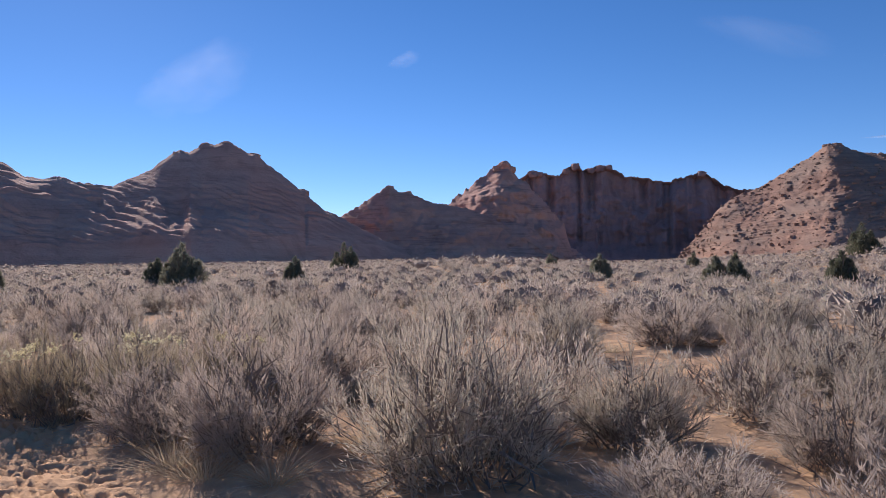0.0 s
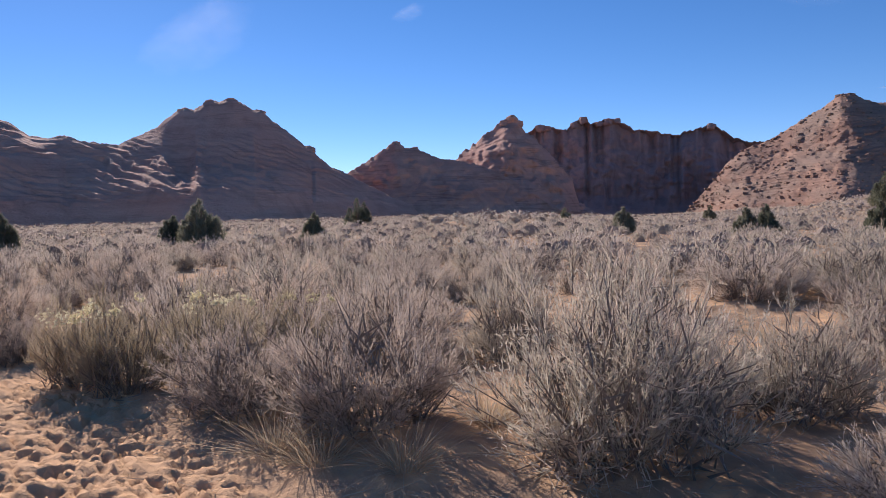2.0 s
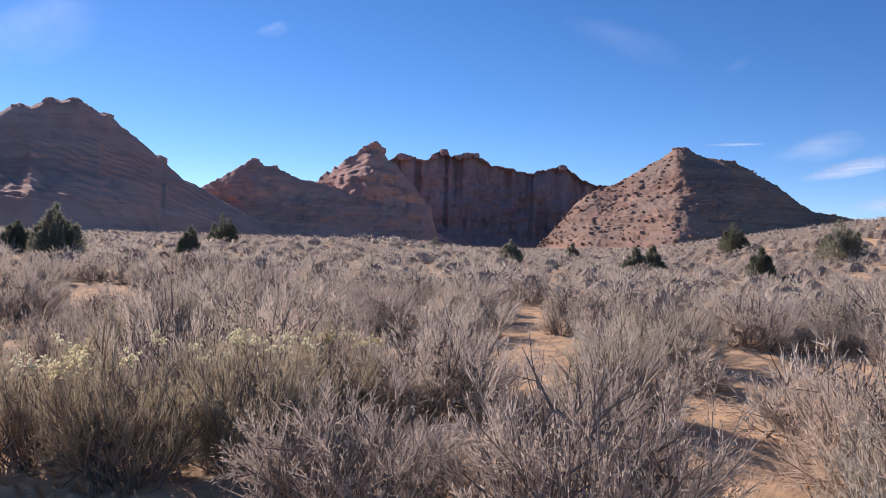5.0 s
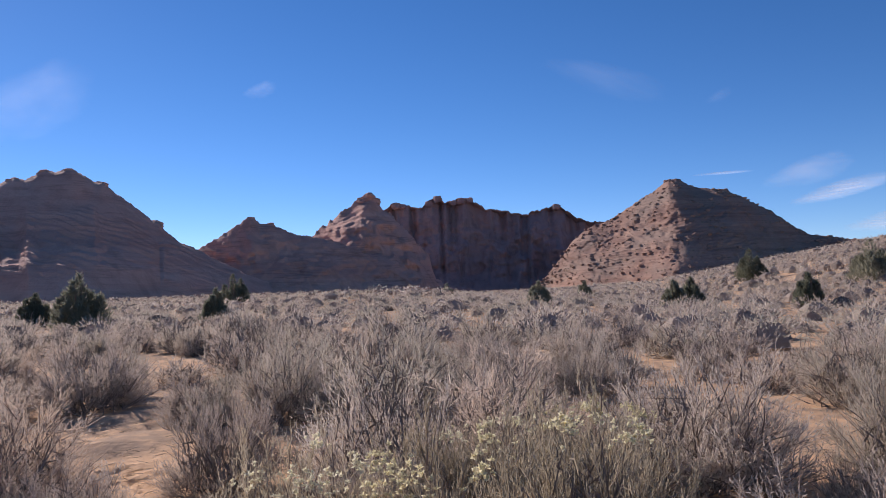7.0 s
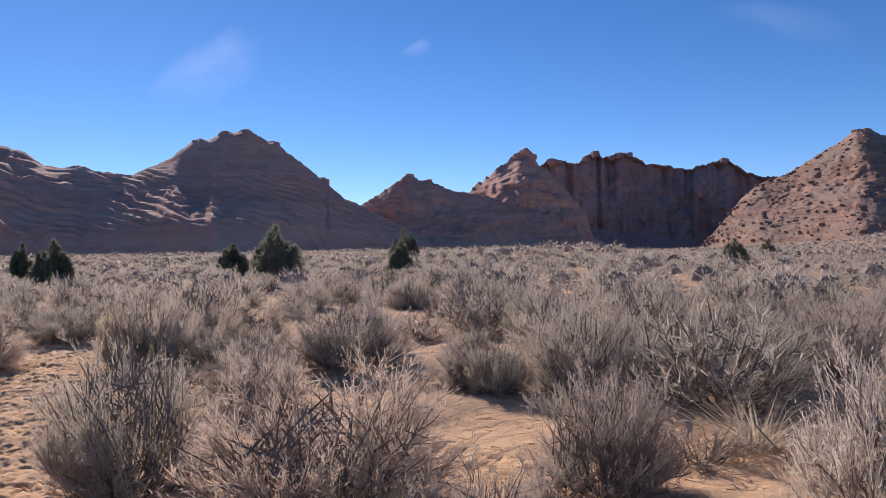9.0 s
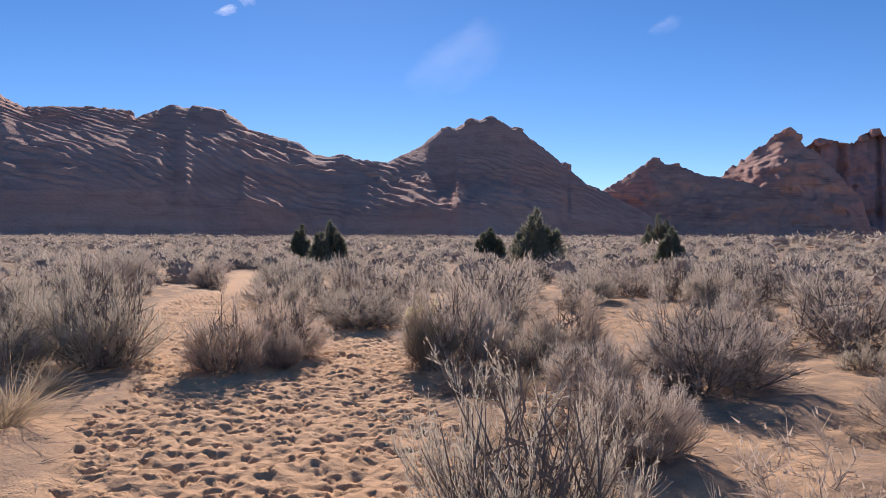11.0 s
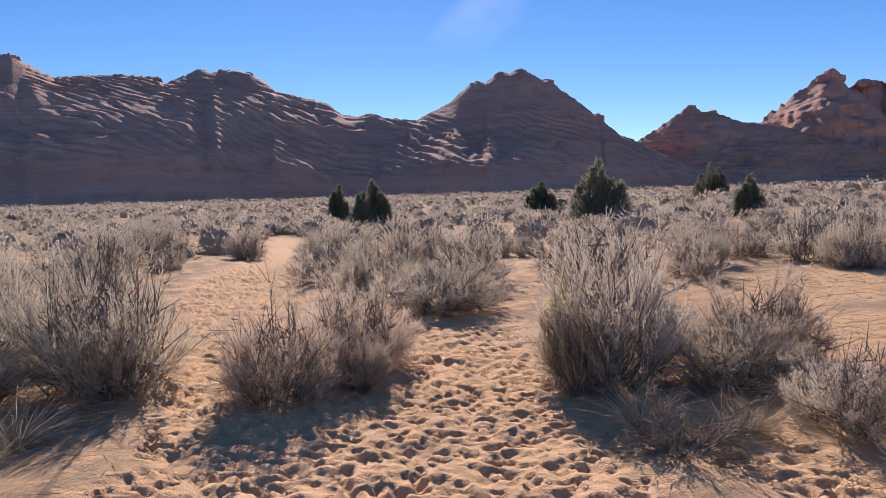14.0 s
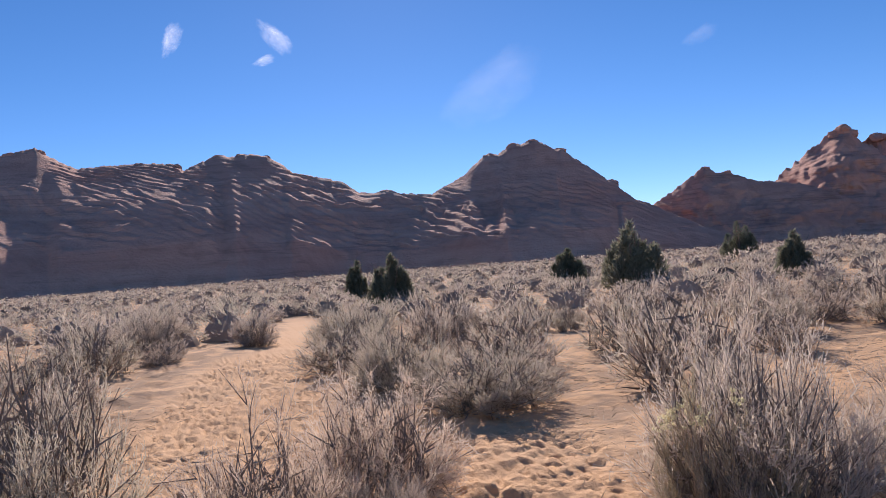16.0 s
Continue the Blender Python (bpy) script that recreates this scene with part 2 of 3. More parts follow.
def land(x, y):
    """Height of the ground, without ripples and footprints."""
    dist = np.hypot(x, y)
    az = np.degrees(np.arctan2(x, y))
    z = 0.009 * np.clip(dist - 30, 0, 250) * (1 - np.exp(-((az - 15) / 8) ** 2))
    z = z + 1.15 * np.exp(-((x - 3) / 12) ** 2 - ((y - 80) / 25) ** 2)
    q = x * math.cos(radians(26)) - y * math.sin(radians(26))
    z = z + 0.16 * np.clip(q, 0, 90) * smooth(20, 90, dist)
    z = z + 0.15 * fbm(x / 22, y / 22, 5, 3) * smooth(14, 45, dist)
    return z * smooth(-60, 20, y + 20)


def ground():
    def spaced(zones, far, grow):
        """Even steps in each zone (from, to, step), then ever longer ones to the horizon."""
        mid = np.concatenate([np.arange(a, b, k) for a, b, k in zones])
        up, dn, ku, kd = [mid[-1]], [mid[0]], zones[-1][2], zones[0][2]
        while up[-1] < far:
            ku, kd = min(ku * grow, 400), min(kd * grow, 400)
            up.append(up[-1] + ku)
            dn.append(dn[-1] - kd)
        return np.concatenate([dn[:0:-1], mid, up[1:]])
    s = spaced([(3.0, 5.0, 0.07), (5.0, 9.0, 0.036), (9.0, 12.8, 0.07), (12.8, 20.0, 0.022), (20.0, 24.0, 0.04), (24.0, 31.0, 0.08)], 4200, 1.22)
    d = spaced([(-1.8, 2.9, 0.023)], 4200, 1.22)
    S, D = np.meshgrid(s, d, indexing="ij")
    X, Y = S * AHEAD[0] + D * RIGHT[0], S * AHEAD[1] + D * RIGHT[1]
    Z = land(X, Y)
    near = 1 - smooth(25, 60, np.hypot(X, Y))
    off = off_trail(X, Y)
    bare = 1 - smooth(-0.15, 0.35, off)
    Z += near * (0.03 * fbm(X * 0.9, Y * 0.9, 9, 3) + 0.05 * smooth(0.1, 0.7, off) * fbm(X * 1.7, Y * 1.7, 12, 3) - 0.03 * bare)
    Z += near * bare * (0.02 * fbm(X * 4.5, Y * 4.5, 21, 3) + 0.010 * vnoise(X * 11, Y * 11, 31))
    rng = np.random.default_rng(7)
    # footprints pressed into the loose sand
    pressed = np.zeros_like(Z)
    for _ in range(17000):
        ps, pd = rng.uniform(3, 32), rng.uniform(-1.6, 3.2)
        px, py = ps * AHEAD[0] + pd * RIGHT[0], ps * AHEAD[1] + pd * RIGHT[1]
        if off_trail(px, py) > 0.05:
            continue
        a = rng.normal(0, 0.9) + (math.pi if rng.random() < 0.4 else 0)
        i0, i1 = np.searchsorted(s, (ps - 0.25, ps + 0.25))
        j0, j1 = np.searchsorted(d, (pd - 0.25, pd + 0.25))
        u, v = S[i0:i1, j0:j1] - ps, D[i0:i1, j0:j1] - pd
        u, v = u * math.cos(a) + v * math.sin(a), v * math.cos(a) - u * math.sin(a)
        long, wide = rng.uniform(0.035, 0.085), rng.uniform(0.024, 0.045)
        r = np.sqrt((u / long) ** 2 + (v / wide) ** 2) * (1 + 0.18 * np.sin(3 * np.arctan2(v, u) + 9 * a))
        if ps < 10:
            # dragged, wind-worn tracks in the looser sand
            long, a = 2.4 * long, 0.5 * a
            r = np.sqrt((u / long) ** 2 + (v / wide) ** 2)
        deep = rng.uniform(0.01, 0.034) * (0.5 + 0.5 * rng.random())
        pressed[i0:i1, j0:j1] += -deep * np.exp(-r ** 6) * (1 + 4 * u) + 0.30 * deep * np.exp(-((r - 1.35) / 0.28) ** 2)
    Z += np.clip(pressed + 0.006, -0.055, 0.018)
    Z += near * bare * 0.006 * fbm(X * 17, Y * 17, 51, 2)
    me = mesh_of("ground", np.stack([X, Y, Z], -1).reshape(-1, 3), grid_faces(*S.shape)[:, ::-1], M_SAND, True)
    at = me.attributes.new("bare", "FLOAT", "POINT")
    at.data.foreach_set("value", bare.astype(np.float32).ravel())
    return tagged(new("ground", me), "pale red desert sand with a trampled footpath", "ground", kind="structure")


ground()


# ---- mountains ----
def mountain(name, label, crest, dist, slope, power, material, seed, step=0.12, terrace=0.0, flute=0.0, rugged=1.0, base=-3.0, fade=2.0, ledges=(), tilt=0.05, beds=4.2, rows=95, swell=9.0):
    """A range seen from the plain: crest knots (degrees right of ahead, height), its distance, the steepness of its front and its relief.
    ledges: knots (degrees, share) of how far flat treads break the front into steps."""
    ka, kh = np.array(crest).T
    az = np.arange(ka[0] - fade, ka[-1] + fade, step)
    H = np.interp(az, ka, kh)
    H = np.maximum(H * smooth(ka[0] - fade, ka[0], az) * (1 - smooth(ka[-1], ka[-1] + fade, az)), 0.5)
    crag = rugged * (0.5 * vnoise(az * 3.1, 0 * az, seed) + 0.5 * vnoise(az * 7.3, 0 * az + 3, seed + 1) + 0.55 * vnoise(az * 4.3 / 0.3, 0 * az + 5, seed + 2))
    v = np.concatenate([np.linspace(0, 1, rows), 1 + np.linspace(0.03, 1, 12) ** 1.5])
    A, V = np.meshgrid(az, v, indexing="ij")
    HH, CC = H[:, None], crag[:, None]

    def eased(half):
        k = np.hanning(2 * half + 1)
        return np.convolve(np.pad(H, half, mode="edge"), k / k.sum(), "valid")[:, None]
    # a smoothed crest keeps the lower slopes broad
    HS = eased(34 if ledges else 20)
    F = np.minimum(V, 1)
    front = 1 - (1 - F) ** power
    arc = np.radians(A) * dist
    blend = smooth(0.7 if ledges else 0.35, 1.0, F)
    top = HS * (1 - blend) + HH * blend
    body = np.sin(np.pi * np.clip(F, 0, 1)) * (V <= 1)
    if ledges:
        # a steep foot; above it the saddles lie back below the sun's angle, and the domes stand up steeply from a bench
        wob = 0.045 * fbm(arc / 60, F * 1.5, seed + 30, 3)
        dome = np.clip((HH - eased(50)) / 7.0, -1, 1)
        tall = smooth(-0.15, 0.6, dome + 0.12 * fbm(arc / 45, F, seed + 33, 2))
        east = smooth(-33, -26, A)
        steep = np.interp(F, (0, 0.3, 0.6, 0.96, 1), (0, 0.355, 0.625, 0.98, 1)) * (1 - east) + np.interp(F, (0, 0.22, 0.52, 0.95, 1), (0, 0.275, 0.51, 0.97, 1)) * east
        front = np.interp(F, (0, 0.2, 0.9, 1), (0, 0.33, 0.93, 1)) * (1 - tall) + steep * tall + wob * body
    Z = np.where(V <= 1, front * top + CC * smooth(0.9, 1.0, F), (HH + CC) * (1 - np.maximum(V - 1, 0) ** 1.3))
    run = (HS / math.tan(radians(slope)))
    D = dist - run * (1 - V) + np.where(V > 1, (V - 1) * 60, 0)
    D = D + body * rugged * (swell * fbm(arc / 60, Z / 45, seed + 3, 4) + 2.8 * fbm(arc / 9, Z / 7, seed + 9, 3) * (0.35 if ledges else 1) + (0 if ledges else 1.2) * vnoise(arc / 2.6, Z / 2.2, seed + 10))
    if flute:
        f = np.abs(vnoise(arc / 13, Z / 160, seed + 14)) + 0.5 * np.abs(vnoise(arc / 5, Z / 80, seed + 15))
        D = D + flute * f * smooth(0.05, 0.3, F) * (V <= 1)
    if terrace:
        ph = Z + 5 * fbm(arc / 70, D / 70, seed + 5, 3) + tilt * arc + (1.6 * fbm(arc / 13, D / 11, seed + 7, 3) if ledges else 0)
        p = beds + 0.28 * beds * vnoise(arc / 90, Z / 30, seed + 6)
        amount = terrace * smooth(0.12, 0.4, F) * (V <= 1) * smooth(-0.35, 0.45, fbm(arc / 40, Z / 14, seed + 8, 3))
        if ledges:
            la, lk = np.array(ledges).T
            share = np.interp(az, la, lk)[:, None] * smooth(0.55, -0.35, dome * smooth(0.6, 0.85, F))
            amount = terrace * share * smooth(0.10, 0.28, F) * (V <= 1) * (0.35 + 0.65 * smooth(-0.30, 0.12, fbm(arc / 26, ph / 11, seed + 8, 3))) * (0.45 + 0.55 * smooth(-0.25, 0.15, fbm(arc / 7, ph / 3.0, seed + 44, 2)))
        Z = Z + amount * p / 6.283 * (np.sin(6.283 * ph / p) + 0.35 * np.sin(12.566 * ph / p)) * smooth(1.0, 0.8 if not ledges else 0.93, F)
    Z = Z + base * (1 - F)
    X, Y = D * np.sin(np.radians(A)), D * np.cos(np.radians(A))
    me = mesh_of(name, np.stack([X, Y, Z], -1).reshape(-1, 3), grid_faces(*A.shape)[:, ::-1], material, True)
    return tagged(new(name, me), label, "mountain"), (X, Y, Z, F)


LEFT_CREST = [(-75, 66), (-66, 74), (-60, 66), (-54.8, 73), (-53, 77.6), (-51.5, 80.5), (-50.1, 73.5), (-49.1, 69.9), (-46.4, 71.9), (-45, 72.5), (-42.9, 71.8), (-42.2, 68.3), (-41, 72.6), (-39.7, 76.7),
              (-38.9, 75), (-38.1, 76.9), (-36.4, 75.1), (-35.4, 71.1), (-34.5, 64.9), (-32.1, 60.9), (-30.9, 58.2), (-29.7, 51.6), (-28.6, 50.5), (-27.6, 52.5), (-26.7, 49.4), (-23.8, 47.7), (-20, 46), (-16, 34), (-12, 18)]
PEAK_CREST = [(-26, 52), (-24.2, 59.6), (-21.6, 71.7), (-20.4, 82), (-19.7, 85.9), (-19, 84.5), (-18.4, 87.9), (-17.8, 92.5), (-17.2, 90.3), (-16.7, 92.5), (-16.2, 93.4), (-15.4, 88.7), (-14.8, 84.7), (-14.3, 85.2),
              (-13.8, 80.7), (-12.3, 69.3), (-11, 58.5), (-10.6, 58.5), (-10.2, 51.7), (-9.1, 43.3), (-8, 38.6), (-6.3, 29.1), (-4.1, 18.2), (-2.4, 11.5), (-1.1, 4.1)]
CONE_CREST = [(-11.5, 12), (-9.8, 22), (-8, 35.8), (-6.3, 44.8), (-4.9, 53.5), (-4.1, 59), (-3.4, 53.3), (-2.6, 54), (-1.8, 49.1), (-0.5, 44.9), (0.4, 43.9), (2.5, 40), (5, 28), (8, 8)]
SPIRE_CREST = [(-4, 38), (-1.9, 44.7), (0.4, 48.8), (2.2, 62.8), (3.5, 72.3), (4.4, 79.3), (4.8, 81.8), (5.3, 79.9), (5.8, 71.7), (6.3, 67.9), (7.8, 52.3), (9.5, 29.6), (9.9, 12)]
CLIFF_CREST = [(3, 70), (5.2, 82.8), (6.4, 92.6), (7.2, 98.8), (8.3, 94.6), (9.2, 91.8), (9.6, 98.7), (10.4, 104.3), (10.9, 98), (11.5, 98.2), (12.1, 100.8), (12.8, 101), (13.4, 95.3), (14.1, 89), (15.5, 86.3), (17.1, 81.1),
               (18.6, 85.8), (19.6, 90.2), (20.5, 82.6), (21.1, 74.8), (22.2, 70), (23.4, 69.1), (25.5, 59.1), (30, 40)]
HILL_CREST = [(17.6, 0.5), (18.4, 10.6), (19.8, 28.8), (20.7, 42.4), (21.8, 51.9), (23, 55.8), (23.7, 59), (25.6, 72.5), (27, 81), (27.9, 88.9), (28.5, 88.8), (29.8, 80.8), (31.8, 77.4), (33.2, 68.3), (34.8, 57.2),
              (37.1, 36.5), (39.5, 31.6), (41.7, 28.7), (48, 26), (60, 20)]
# the long ridge runs into the tall peak: one mass at one distance
FAR = 475
MASSIF_CREST = [(a, 1.6 + (h - 1.6) * FAR / 440) for a, h in LEFT_CREST if a < -24.5] + [(a, 1.6 + (h - 1.6) * 1.045 * FAR / 575) for a, h in PEAK_CREST if a > -24.4]
ridge, _ = mountain("sandstone_ridge", "long ridge of layered red sandstone rising to a double-topped peak", MASSIF_CREST, FAR, 29.5, 1.15, M_SLICK, 11, terrace=1.6, ledges=[(-80, 0.75), (-50, 0.95), (-30, 1.25), (-19, 1.3), (-12, 1.0), (-6, 0.35), (0, 0.2)], tilt=0.30, beds=3.9, rugged=0.6, rows=190, step=0.13)
cone, _ = mountain("sandstone_cone", "small pointed sandstone peak with banded slope", CONE_CREST, 520, 40, 1.1, M_PEAK, 37, terrace=0.6)
spire, _ = mountain("sandstone_spire", "rocky sandstone spire catching sunlight on its shoulder", SPIRE_CREST, 580, 39, 1.1, M_PEAK, 41, terrace=0.6, rugged=1.8)
cliff, _ = mountain("cliff_wall", "dark fluted sandstone cliff with a jagged top", CLIFF_CREST, 780, 64, 1.0, M_CLIFF, 53, flute=19, rugged=1.5)
hill, hillside = mountain("rubble_hill", "sunlit reddish hill covered in rubble and ledges", HILL_CREST, 640, 31, 1.15, M_HILL, 67, terrace=1.15, rugged=0.8, step=0.1, beds=2.4, tilt=-0.06, rows=190, swell=7)


def knob(parent, az, dist, z, size, seed):
    """A weathered block of rock standing on a crest."""
    g = np.random.default_rng(seed)
    bm = bmesh.new()
    bmesh.ops.create_icosphere(bm, subdivisions=3, radius=1.0)
    for v in bm.verts:
        n = noise.noise(v.co * 1.3 + Vector((seed, 0, 0))) * 0.35 + noise.noise(v.co * 3.5 + Vector((0, seed, 0))) * 0.15
        block = max(abs(v.co.x), abs(v.co.y), abs(v.co.z))
        v.co *= (1 + n) / (0.45 + 0.55 * block)
        v.co.x *= 0.85 + 0.3 * g.random() * 0.1
        v.co.z *= 0.8
    me = bpy.data.meshes.new("summit_knob")
    bm.to_mesh(me)
    bm.free()
    me.materials.append(parent.data.materials[0])
    ob = part("summit_knob", me, parent)
    a = radians(az)
    ob.matrix_world = Matrix.LocRotScale((dist * math.sin(a), dist * math.cos(a), z - 0.75 * size), Euler((0, 0, 6.283 * float(g.random()))), (1.7 * size, 1.7 * size, 1.5 * size))


for k, (host, az, dist, z, size) in enumerate([
        (ridge, -53.0, 476, 82.8, 2.8), (ridge, -51.6, 476, 85.0, 3.2), (ridge, -45.2, 476, 77.4, 2.2), (ridge, -42.7, 476, 76.9, 1.8), (ridge, -39.7, 476, 81.2, 2.6), (ridge, -38.1, 476, 81.4, 2.6), (ridge, -36.5, 476, 80.1, 2.2),
        (ridge, -33.6, 476, 66.7, 1.5), (ridge, -31.2, 476, 62.3, 1.7), (ridge, -27.6, 476, 54.8, 2.4), (ridge, -19.7, 476, 73.0, 2.3), (ridge, -17.8, 476, 77.9, 2.8), (ridge, -16.3, 476, 78.8, 3.0), (ridge, -14.3, 476, 73.0, 1.8), (ridge, -10.7, 476, 49.8, 2.1),
        (cone, -4.1, 520, 57, 1.8), (cone, -2.6, 520, 53, 1.5), (spire, 4.4, 580, 77, 2.6), (spire, 4.9, 580, 80, 3.2), (spire, 5.4, 580, 77, 2.4), (cliff, 7.2, 780, 97, 3.2), (cliff, 7.7, 780, 96, 2.2), (cliff, 9.7, 780, 98, 2.4),
        (cliff, 10.4, 780, 103, 3.0), (cliff, 11.6, 780, 98, 2.2), (cliff, 12.3, 780, 100, 2.8), (cliff, 12.9, 780, 100, 2.4), (cliff, 19.6, 780, 89, 2.6), (hill, 27.9, 640, 88, 2.2), (hill, 28.5, 640, 88, 2.0), (hill, 31.8, 640, 77, 1.8)]):
    knob(host, az, dist, z, size, 40 + k)


# ---- shrubs ----
def shrub_meshes(name, seed, stems, forks, twigs, leaves, wood, leaf, spread=1.0, droop=0.0, upright=0.6, twig_w=0.0058, twig_len=0.18, jitter=0.34, heart_twigs=0):
    """The woody frame and the twiggy foliage of a shrub one metre high and one wide."""
    rng = np.random.default_rng(seed)
    a = rng.uniform(0, 6.283, stems)
    lean = np.sqrt(rng.uniform(0, 1, stems)) * 1.38 * spread
    way = np.stack([np.cos(a) * np.sin(lean), np.sin(a) * np.sin(lean), np.cos(lean)], -1)
    # an uneven outline, with lobes and gaps
    lump = 0.88 + 0.07 * np.sin(2 * a + seed) + 0.07 * np.sin(5 * a + 2.1 * seed) + rng.normal(0, 0.06, stems)
    reach = lump / np.sqrt((np.sin(lean) / 0.52) ** 2 + (np.cos(lean) / 0.95) ** 2)
    start = np.stack([np.cos(a) * 0.09, np.sin(a) * 0.09, np.full(stems, -0.03)], -1) * rng.uniform(0.2, 1.5, (stems, 1))
    bend = np.stack([rng.normal(0, 0.09, stems), rng.normal(0, 0.09, stems), 0.10 * np.sin(lean) - droop], -1)
    main = rods(start, way, reach * 0.60, rng.uniform(0.005, 0.010, stems), bend, 3, rng)
    def within(points, limit):
        """Which points lie inside the shrub's rounded, slightly lobed outline."""
        turn = np.arctan2(points[:, 1], points[:, 0])
        lobes = 1 + 0.07 * np.sin(3 * turn + seed) + 0.05 * np.sin(7 * turn + 1.7 * seed) + rng.normal(0, 0.045, len(points))
        return np.sqrt((np.hypot(points[:, 0], points[:, 1]) / 0.52) ** 2 + (points[:, 2] / 0.80) ** 2) < limit * lobes
    i = np.repeat(np.arange(stems), forks)
    t = rng.uniform(0.08, 1.0, len(i)) ** 0.8
    p = start[i] + way[i] * (reach * 0.68)[i, None] * t[:, None] + bend[i] * (t ** 2)[:, None]
    keep = within(p, 0.86)
    i, t, p = i[keep], t[keep], p[keep]
    n = len(i)
    fw = unit(way[i] + rng.normal(0, 0.6, (n, 3)) + np.array([0, 0, 0.45 * upright]))
    fl = rng.uniform(0.10, 0.24, n) * (1.2 - 0.5 * t)
    fl = np.where(within(p + fw * fl[:, None], 0.96), fl, 0.35 * fl)
    fb = rng.normal(0, 0.03, (n, 3)) + np.array([0, 0, 0.05 * upright - droop])
    fork = ribbons(p, fw, fl, np.full(n, 0.006), fb, 1 if leaves == 0 else 2, rng)
    j = np.repeat(np.arange(n), twigs)
    u = rng.uniform(0.1, 1.0, len(j))
    q = p[j] + fw[j] * (fl[j] * u)[:, None] + fb[j] * (u ** 2)[:, None]
    keep = within(q, 0.93)
    j, q = j[keep], q[keep]
    m = len(j)
    tw = unit(fw[j] * 0.8 + rng.normal(0, jitter, (m, 3)) + np.array([0, 0, upright]))
    tl = rng.uniform(0.4, 1.2, m) * twig_len * (1.1 - 0.45 * t[j])
    pieces = [spikes(q, tw, tl, rng.uniform(0.7, 1.3, m) * twig_w, rng)]
    if leaves:
        k = m * leaves
        o = np.repeat(np.arange(m), leaves)
        e = rng.uniform(0.2, 0.95, k)
        lp = q[o] + tw[o] * (tl[o] * e)[:, None]
        lw = unit(tw[o] + rng.normal(0, 0.45, (k, 3)))
        pieces.append(spikes(lp, lw, rng.uniform(0.5, 1.2, k) * 0.020, np.full(k, twig_w * 1.6), rng))
    # the thicket of short dead twigs at the heart of the shrub
    c = 420 if leaves else heart_twigs
    b, e = rng.uniform(0, 6.283, c), np.sqrt(rng.uniform(0, 1, c)) * 0.30
    heart = np.stack([np.cos(b) * e, np.sin(b) * e, rng.uniform(0.0, 0.42, c) * (1 - 1.6 * e)], -1)
    thicket = ribbons(heart, unit(rng.normal(0, 0.6, (c, 3)) + np.array([0, 0, 0.7])), rng.uniform(0.08, 0.22, c), np.full(c, 0.010 if leaves else 0.013), np.zeros((c, 3)), 1, rng)
    wv, wf = joined(main, fork, thicket)
    lv, lf = joined(*pieces)
    fit = np.array([0.5 / np.percentile(np.hypot(lv[:, 0], lv[:, 1]), 95)] * 2 + [1 / np.percentile(lv[:, 2], 99)])
    return mesh_of(name + "_wood", wv * fit, wf, wood), mesh_of(name + "_foliage", lv * fit, lf, leaf)


def dome(rings, spokes, seed):
    """A low uneven dome, one metre wide and high, as four-cornered faces."""
    g = np.random.default_rng(seed)
    up = np.linspace(0.02, 1.5, rings)
    a = np.linspace(0, 6.283, spokes, endpoint=False)
    r = 0.5 * (1 + g.normal(0, 0.09, (rings, spokes)))
    z = np.sin(up)[:, None] * (1 + g.normal(0, 0.09, (rings, spokes)))
    v = np.stack([np.cos(up)[:, None] * r * np.cos(a), np.cos(up)[:, None] * r * np.sin(a), z], -1).reshape(-1, 3)
    i = np.arange(rings * spokes).reshape(rings, spokes)
    j = np.roll(i, -1, 1)
    return v, np.stack([i[:-1], j[:-1], j[1:], i[1:]], -1).reshape(-1, 4)


def flower_mesh(seed, count):
    """Tufts of dried pale flower heads over the top of a shrub."""
    rng = np.random.default_rng(seed)
    lobe = rng.integers(0, 6, count)
    a = rng.uniform(0, 6.283, 6)[lobe] + rng.normal(0, 0.14, count)
    r = np.clip((np.sqrt(rng.uniform(0.02, 1, 6)) * 0.44)[lobe] + rng.normal(0, 0.035, count), 0, 0.5)
    c = np.stack([np.cos(a) * r, np.sin(a) * r, 0.98 - 0.9 * r ** 2 + rng.normal(0, 0.025, count)], -1)
    k = 10
    j = np.repeat(np.arange(count), k)
    n = count * k
    way = unit(rng.normal(0, 1, (n, 3)) + np.array([0, 0, 0.6]))
    return mesh_of("flower_heads", *spikes(c[j] + way * 0.004, way, rng.uniform(0.011, 0.024, n), np.full(n, 0.015), rng), M_FLOWER)


def grass_mesh(seed, blades):
    rng = np.random.default_rng(seed)
    a, lean = rng.uniform(0, 6.283, blades), rng.uniform(0.05, 0.85, blades)
    way = np.stack([np.cos(a) * np.sin(lean), np.sin(a) * np.sin(lean), np.cos(lean)], -1)
    start = np.stack([np.cos(a), np.sin(a), 0 * a - 0.1], -1) * rng.uniform(0.0, 0.16, (blades, 1))
    bend = way * np.array([0.45, 0.45, -0.45]) * rng.uniform(0.1, 1.5, (blades, 1)) + rng.normal(0, 0.08, (blades, 3))
    return mesh_of("grass_blades", *ribbons(start, way, rng.uniform(0.5, 1.0, blades), rng.uniform(0.006, 0.012, blades), bend, 3, rng), M_GRASS)


